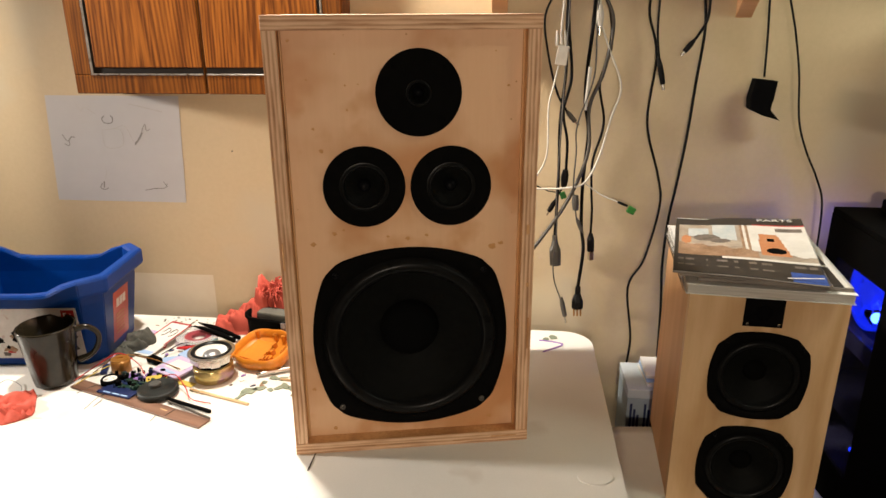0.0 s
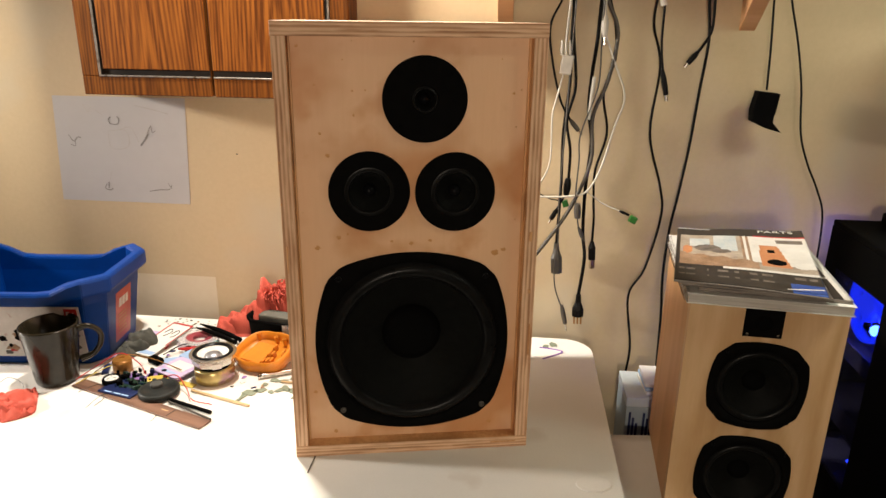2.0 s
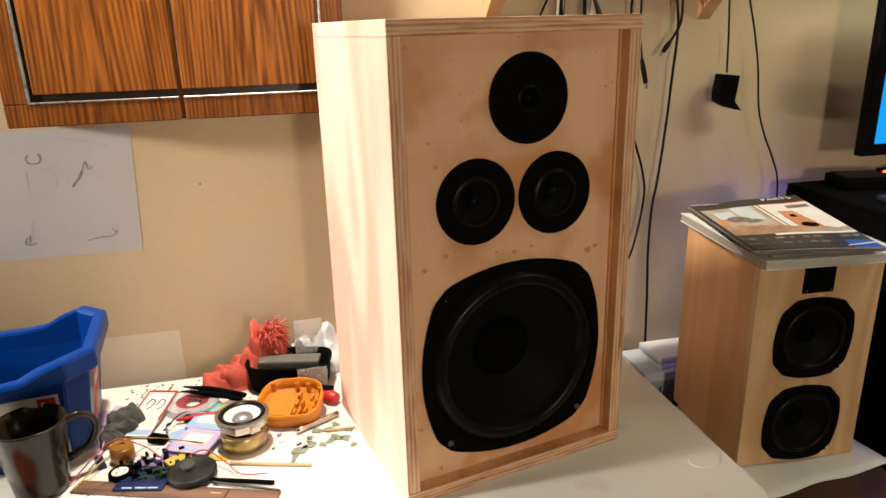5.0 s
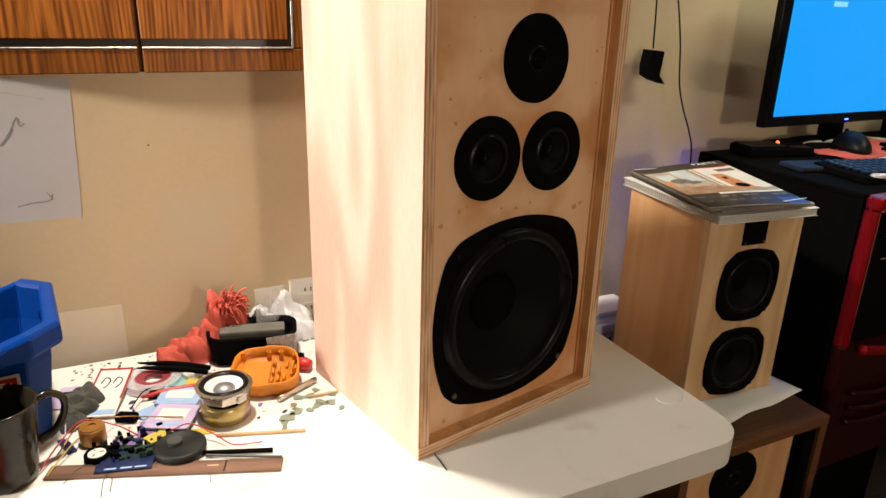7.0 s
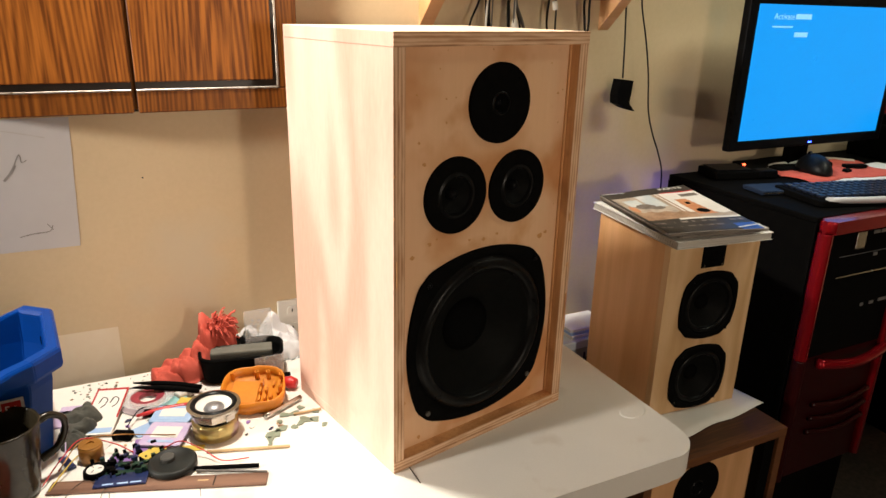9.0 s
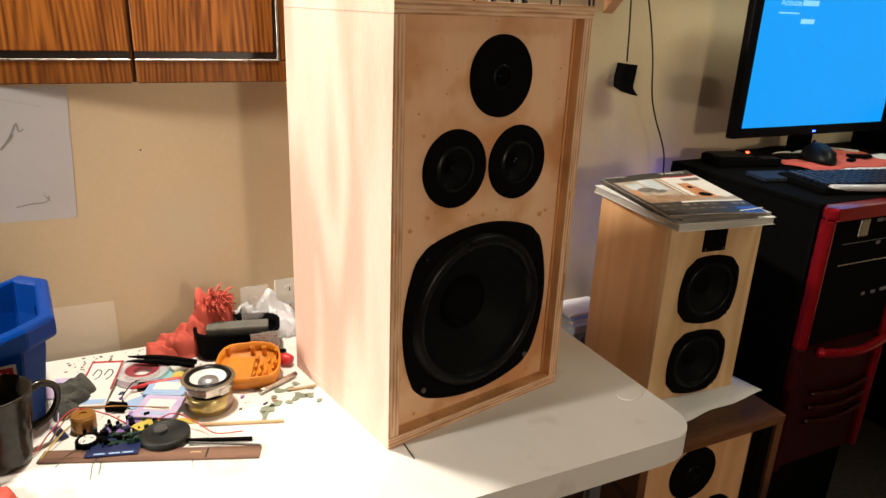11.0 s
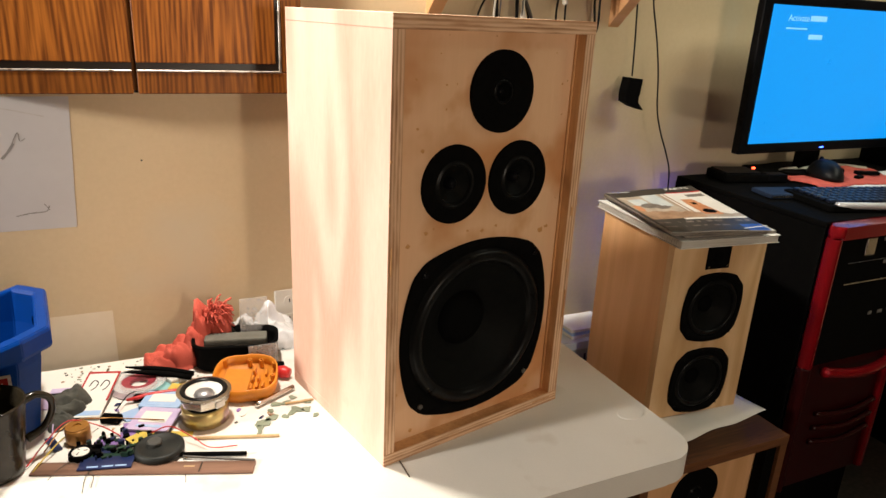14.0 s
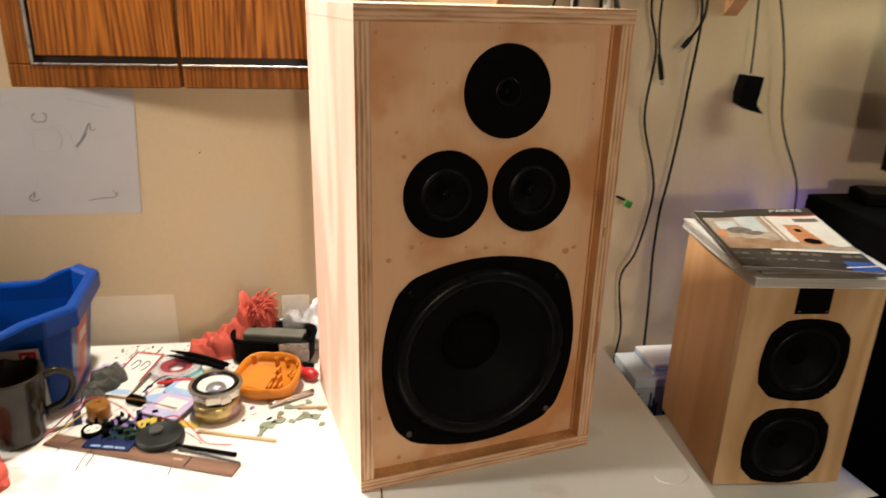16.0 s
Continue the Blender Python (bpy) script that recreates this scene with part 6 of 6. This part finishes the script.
part("board", prism([(-0.034, -0.012), (-0.014, -0.020), (0.022, -0.018), (0.034, -0.004), (0.028, 0.016), (-0.010, 0.020), (-0.034, 0.010)], 0.004, 0.0058), GREEN, pcb)
for k in range(16):
    x, y = r3.uniform(-0.026, 0.026), r3.uniform(-0.012, 0.012)
    s = r3.uniform(0.0022, 0.005)
    part("component", block(x - s, x + s, y - s * 0.8, y + s * 0.8, 0.0059, 0.0059 + r3.uniform(0.002, 0.009), 0.0005, 1), (BLACK, GREEN, CABLE_GREY, GREEN, BLACK)[k % 5], pcb)
for k in range(6):
    part("pin", block(-0.026 + 0.010 * k, -0.022 + 0.010 * k, -0.0195, -0.015, 0, 0.0039), GREEN, pcb)
disc = thing("flat_driver", on_table(-0.260, 0.208, -10), "flat dark round loudspeaker driver lying face down", "loudspeaker driver")
part("basket", lathe([(0, 0.001), (0.031, 0.001), (0.035, 0.004), (0.035, 0.012), (0.032, 0.014), (0.029, 0.0135), (0.028, 0.0125), (0.0, 0.0135)], 44), mat("dark_grey_metal", (0.014, 0.015, 0.014), (0.022, 0.024, 0.022), 30, 0.5, spec=0.25), disc, "", None, True)
part("magnet", lathe([(0.0105, 0.011), (0.0105, 0.019), (0.009, 0.0205), (0, 0.0205)], 28), mat("dull_grey_magnet", (0.05, 0.05, 0.045), (0.07, 0.07, 0.065), 30, 0.5), disc, "raised grey magnet", pose(-0.006, 0.004, 0))
bluec = thing("antistatic_card", pose(-0.331, 0.217, Z + 0.0045, 0, 0, -26), "navy blue plastic card under the circuit board", "card")
part("sheet", block(-0.036, 0.036, -0.014, 0.014, 0, 0.002), NAVY, bluec)
# pale blue strips paint a glare onto the plastic
for x in (-0.024, -0.004, 0.014):
    part("glare_bar", block(x, x + 0.015, -0.011, -0.008, 0.002, 0.0023), SKY_CARD, bluec)
for k, (x0, y0, x1, y1) in enumerate(((-0.240, 0.185, -0.156, 0.134), (-0.236, 0.176, -0.152, 0.112))):
    solo("heat_shrink_rod", tube([(x0, y0, Z + 0.004), ((x0 + x1) / 2, (y0 + y1) / 2, Z + 0.004), (x1, y1, Z + 0.004)], 0.0034 if k == 0 else 0.002, 7, 2), BLACK if k == 0 else CABLE_GREY, pose(0, 0, 0), "thin black rod lying across the ruler", "rod", "rods")

# packets, cards and scraps
def packet(x, y, w, d, rz, material, label, h=0.003, dz=0.0006, top=None, category="packet", tilt=0):
    ob = thing("packet", pose(x, y, Z + dz, tilt, 0, rz), label, category, "small packets")
    part("sleeve", prism(rounded(-w / 2, w / 2, -d / 2, d / 2, min(w, d) * 0.08, 3), 0, h, h * 0.3), material, ob)
    if top:
        part("print_panel", block(-w * 0.32, w * 0.32, -d * 0.18, d * 0.30, h, h + 0.0004), top, ob)
        part("print_bar", block(-w * 0.30, w * 0.30, -d * 0.38, -d * 0.28, h, h + 0.0004), SKY_CARD, ob)
    return ob


packet(-0.246, 0.287, 0.066, 0.064, -38, LILAC, "lilac blister packet with a white panel", 0.004, 0.008, PAPER)
packet(-0.262, 0.276, 0.070, 0.040, -22, PURPLE, "crushed purple packet under the lilac one", 0.003, 0.003)
packet(-0.335, 0.455, 0.070, 0.030, -24, LILAC, "torn pale lilac packet on the table", 0.002, 0.001)
packet(-0.290, 0.300, 0.040, 0.018, 34, PAPER, "small white paper slip", 0.001, 0.002)
packet(-0.180, 0.405, 0.030, 0.026, 15, PAPER, "folded white paper slip standing by the pens", 0.012, 0.001)
packet(-0.218, 0.338, 0.066, 0.050, -36, SKY_CARD, "pale blue printed packet", 0.006, 0.006, PAPER)
packet(-0.276, 0.256, 0.036, 0.022, 20, YELLOW, "small yellow card among the packets", 0.002, 0.006)
packet(-0.320, 0.262, 0.040, 0.030, -34, PURPLE, "small purple packet on the table", 0.004, 0.003)
packet(-0.332, 0.255, 0.050, 0.022, -30, NAVY, "small dark blue packet on the table", 0.005, 0.002)
packet(-0.205, 0.395, 0.050, 0.036, -30, TEAL, "small teal card on the table", 0.003, 0.002)
packet(-0.182, 0.372, 0.034, 0.020, -40, YELLOW, "small cream card on the table", 0.003, 0.004)
packet(-0.262, 0.330, 0.046, 0.030, 10, SKY_CARD, "crumpled pale blue sachet", 0.004, 0.001)
packet(-0.345, 0.335, 0.050, 0.024, -50, PAPER, "torn white slip under loose wires", 0.001, 0.001)
packet(-0.395, 0.365, 0.030, 0.020, 25, LILAC, "tiny pale lilac sachet by the tote", 0.003, 0.001)
packet(-0.362, 0.440, 0.060, 0.050, -20, LILAC, "pale lilac flattened packet", 0.002, 0.001)
packet(-0.300, 0.330, 0.030, 0.016, -40, BLACK, "small black connector block", 0.012, 0.0006, None, "connector")
packet(-0.246, 0.372, 0.022, 0.012, -40, BLACK, "small black connector block", 0.010, 0.0006, None, "connector")
packet(-0.385, 0.310, 0.012, 0.040, 10, NAVY, "narrow dark blue packet", 0.004)
packet(-0.222, 0.240, 0.040, 0.014, -30, YELLOW, "small yellow paper strip", 0.001)
solo("red_marker", tube([(-0.268, 0.372, Z + 0.008), (-0.225, 0.364, Z + 0.010), (-0.180, 0.352, Z + 0.010)], 0.0045, 10, 3, None, (0.5, 1, 1, 0.9)), RED, pose(0, 0, 0), "red marker pen lying among the packets", "marker", smooth=True)
solo("wooden_stick", tube([(-0.206, 0.214, Z + 0.003), (-0.15, 0.182, Z + 0.003), (-0.096, 0.152, Z + 0.003)], 0.0026, 8, 2), TAN_STICK, pose(0, 0, 0), "thin bare wooden stick on the table", "stick")
solo("wooden_stick", tube([(-0.05, 0.232, Z + 0.003), (-0.03, 0.226, Z + 0.003), (-0.004, 0.220, Z + 0.003)], 0.0022, 8, 2), TAN_STICK, pose(0, 0, 0), "thin bare wooden stick against the loudspeaker", "stick")
r4 = random.Random(12)


def scrap(x, y, s, material, label, category="scrap"):
    n = 9
    pts = [(s * r4.uniform(0.4, 1.0) * math.cos(2 * math.pi * i / n), s * 0.7 * r4.uniform(0.4, 1.0) * math.sin(2 * math.pi * i / n)) for i in range(n)]
    solo("scrap", prism(pts, 0, 0.0012), material, on_table(x, y, r4.uniform(0, 180)), label, category, "scraps on the table")


for x, y, s in ((-0.101, 0.200, 0.020), (-0.085, 0.206, 0.016), (-0.112, 0.190, 0.012), (-0.039, 0.209, 0.018), (-0.026, 0.200, 0.014), (-0.050, 0.204, 0.012), (-0.065, 0.199, 0.010), (-0.062, 0.241, 0.012), (-0.046, 0.236, 0.014), (-0.030, 0.246, 0.011), (-0.014, 0.222, 0.012), (-0.078, 0.226, 0.009), (-0.118, 0.176, 0.007), (-0.020, 0.176, 0.010), (0.49, 0.345, 0.016), (0.475, 0.338, 0.010)):
    scrap(x, y, s, LEAF_GREEN, "torn grey-green scrap on the white table")
for k in range(80):
    x, y = r4.uniform(-0.36, -0.03), r4.uniform(0.20, 0.47)
    if y > 0.50 - 0.2 * (x + 0.36) or y < 0.11 - 0.6 * (x + 0.16) + 0.04:
        continue
    scrap(x, y, r4.uniform(0.003, 0.009), (CABLE_GREY, PAPER, LEAF_GREEN, COVER_WOOD, PURPLE, TAN_STICK, NAVY, RED)[k % 8], "tiny coloured scrap of card")
solo("table_mark", tube([(0.455, 0.285, Z + 0.0003), (0.50, 0.308, Z + 0.0003), (0.492, 0.322, Z + 0.0003), (0.46, 0.336, Z + 0.0003)], 0.0022, 4, 3), PURPLE, pose(0, 0, 0), "purple felt-pen line on the white table", "pen mark", kind="structure")

# loose wires
for k, (material, pts) in enumerate((
        (RED, ((-0.425, 0.268, 0.004), (-0.395, 0.300, 0.016), (-0.360, 0.318, 0.030), (-0.322, 0.300, 0.018), (-0.300, 0.268, 0.010))),
        (YELLOW, ((-0.420, 0.252, 0.003), (-0.395, 0.278, 0.010), (-0.372, 0.300, 0.014), (-0.35, 0.31, 0.012))),
        (COPPER, ((-0.40, 0.29, 0.006), (-0.36, 0.325, 0.022), (-0.31, 0.325, 0.014), (-0.27, 0.30, 0.012), (-0.236, 0.268, 0.016))),
        (RED, ((-0.262, 0.246, 0.014), (-0.236, 0.236, 0.022), (-0.212, 0.205, 0.012), (-0.196, 0.176, 0.005), (-0.160, 0.160, 0.004))),
        (BLACK, ((-0.29, 0.345, 0.010), (-0.262, 0.378, 0.014), (-0.24, 0.385, 0.010), (-0.215, 0.378, 0.006))),
        (CABLE_GREY, ((-0.405, 0.225, 0.002), (-0.385, 0.243, 0.004), (-0.368, 0.240, 0.006), (-0.352, 0.205, 0.003), (-0.36, 0.175, 0.002))),
        (CABLE_GREY, ((-0.560, 0.245, 0.002), (-0.545, 0.275, 0.010), (-0.515, 0.262, 0.004), (-0.505, 0.24, 0.002))),
        (GREEN, ((-0.345, 0.225, 0.004), (-0.362, 0.200, 0.004), (-0.372, 0.170, 0.002))),
        (CABLE_GREY, ((-0.262, 0.170, 0.003), (-0.246, 0.140, 0.002), (-0.25, 0.118, 0.002))),
        (LILAC, ((-0.385, 0.322, 0.003), (-0.378, 0.352, 0.012), (-0.372, 0.378, 0.008))))):
    solo("loose_wire", tube([(x, y, Z + z) for x, y, z in pts], 0.0005 if material is CABLE_GREY or material is GREEN else 0.0010, 6, 6), material, pose(0, 0, 0), ("thin red hook-up wire", "thin yellow hook-up wire", "thin bare copper wire", "thin red hook-up wire", "thin black hook-up wire", "thin grey hook-up wire", "thin grey hook-up wire", "thin green hook-up wire", "thin grey hook-up wire", "thin lilac hook-up wire")[k] + " lying on the table", "wire", "loose wires", smooth=True)

# heap of small loose parts round the circuit board
r5 = random.Random(21)
bm = bmesh.new()
for k in range(80):
    a, d = r5.uniform(0, 6.28), r5.uniform(0, 1) ** 0.7
    x, y = -0.318 + 0.062 * d * math.cos(a), 0.262 + 0.036 * d * math.sin(a)
    s = r5.uniform(0.0012, 0.0042)
    n0 = len(bm.faces)
    block(x - s, x + s, y - s * r5.uniform(0.3, 1.0), y + s * r5.uniform(0.3, 1.0), Z + 0.0006, Z + 0.003 + r5.uniform(0.001, 0.012), 0.0005, 1, bm)
    bm.faces.ensure_lookup_table()
    for f in bm.faces[n0:]:
        f.material_index = k % 7
solo("loose_components", bm, [BLACK, NAVY, BLACK, GREEN, BLACK, CABLE_GREY, GREEN], pose(0, 0, 0), "heap of tiny loose electronic parts on the table", "electronic parts", kind="stuff")
bm = bmesh.new()
for k in range(200):
    u, v = r5.uniform(-0.44, -0.10), r5.uniform(0.36, 0.466)
    q = Vector((u * math.cos(radians(WALL_TURN)) - v * math.sin(radians(WALL_TURN)), u * math.sin(radians(WALL_TURN)) + v * math.cos(radians(WALL_TURN)), 0))
    s = r5.uniform(0.0012, 0.0045)
    n0 = len(bm.faces)
    prism([(q.x + s * r5.uniform(0.4, 1) * math.cos(t), q.y + s * 0.7 * r5.uniform(0.4, 1) * math.sin(t)) for t in np.linspace(0, 5.2, 6)], Z + 0.0004, Z + 0.0014, 0, 2, bm)
    bm.faces.ensure_lookup_table()
    for f in bm.faces[n0:]:
        f.material_index = k % 4
solo("table_crumbs", bm, [LEAF_GREEN, CABLE_GREY, COVER_WOOD, LEAF_GREEN], pose(0, 0, 0), "dark crumbs and flakes scattered along the table back", "crumbs", kind="stuff")
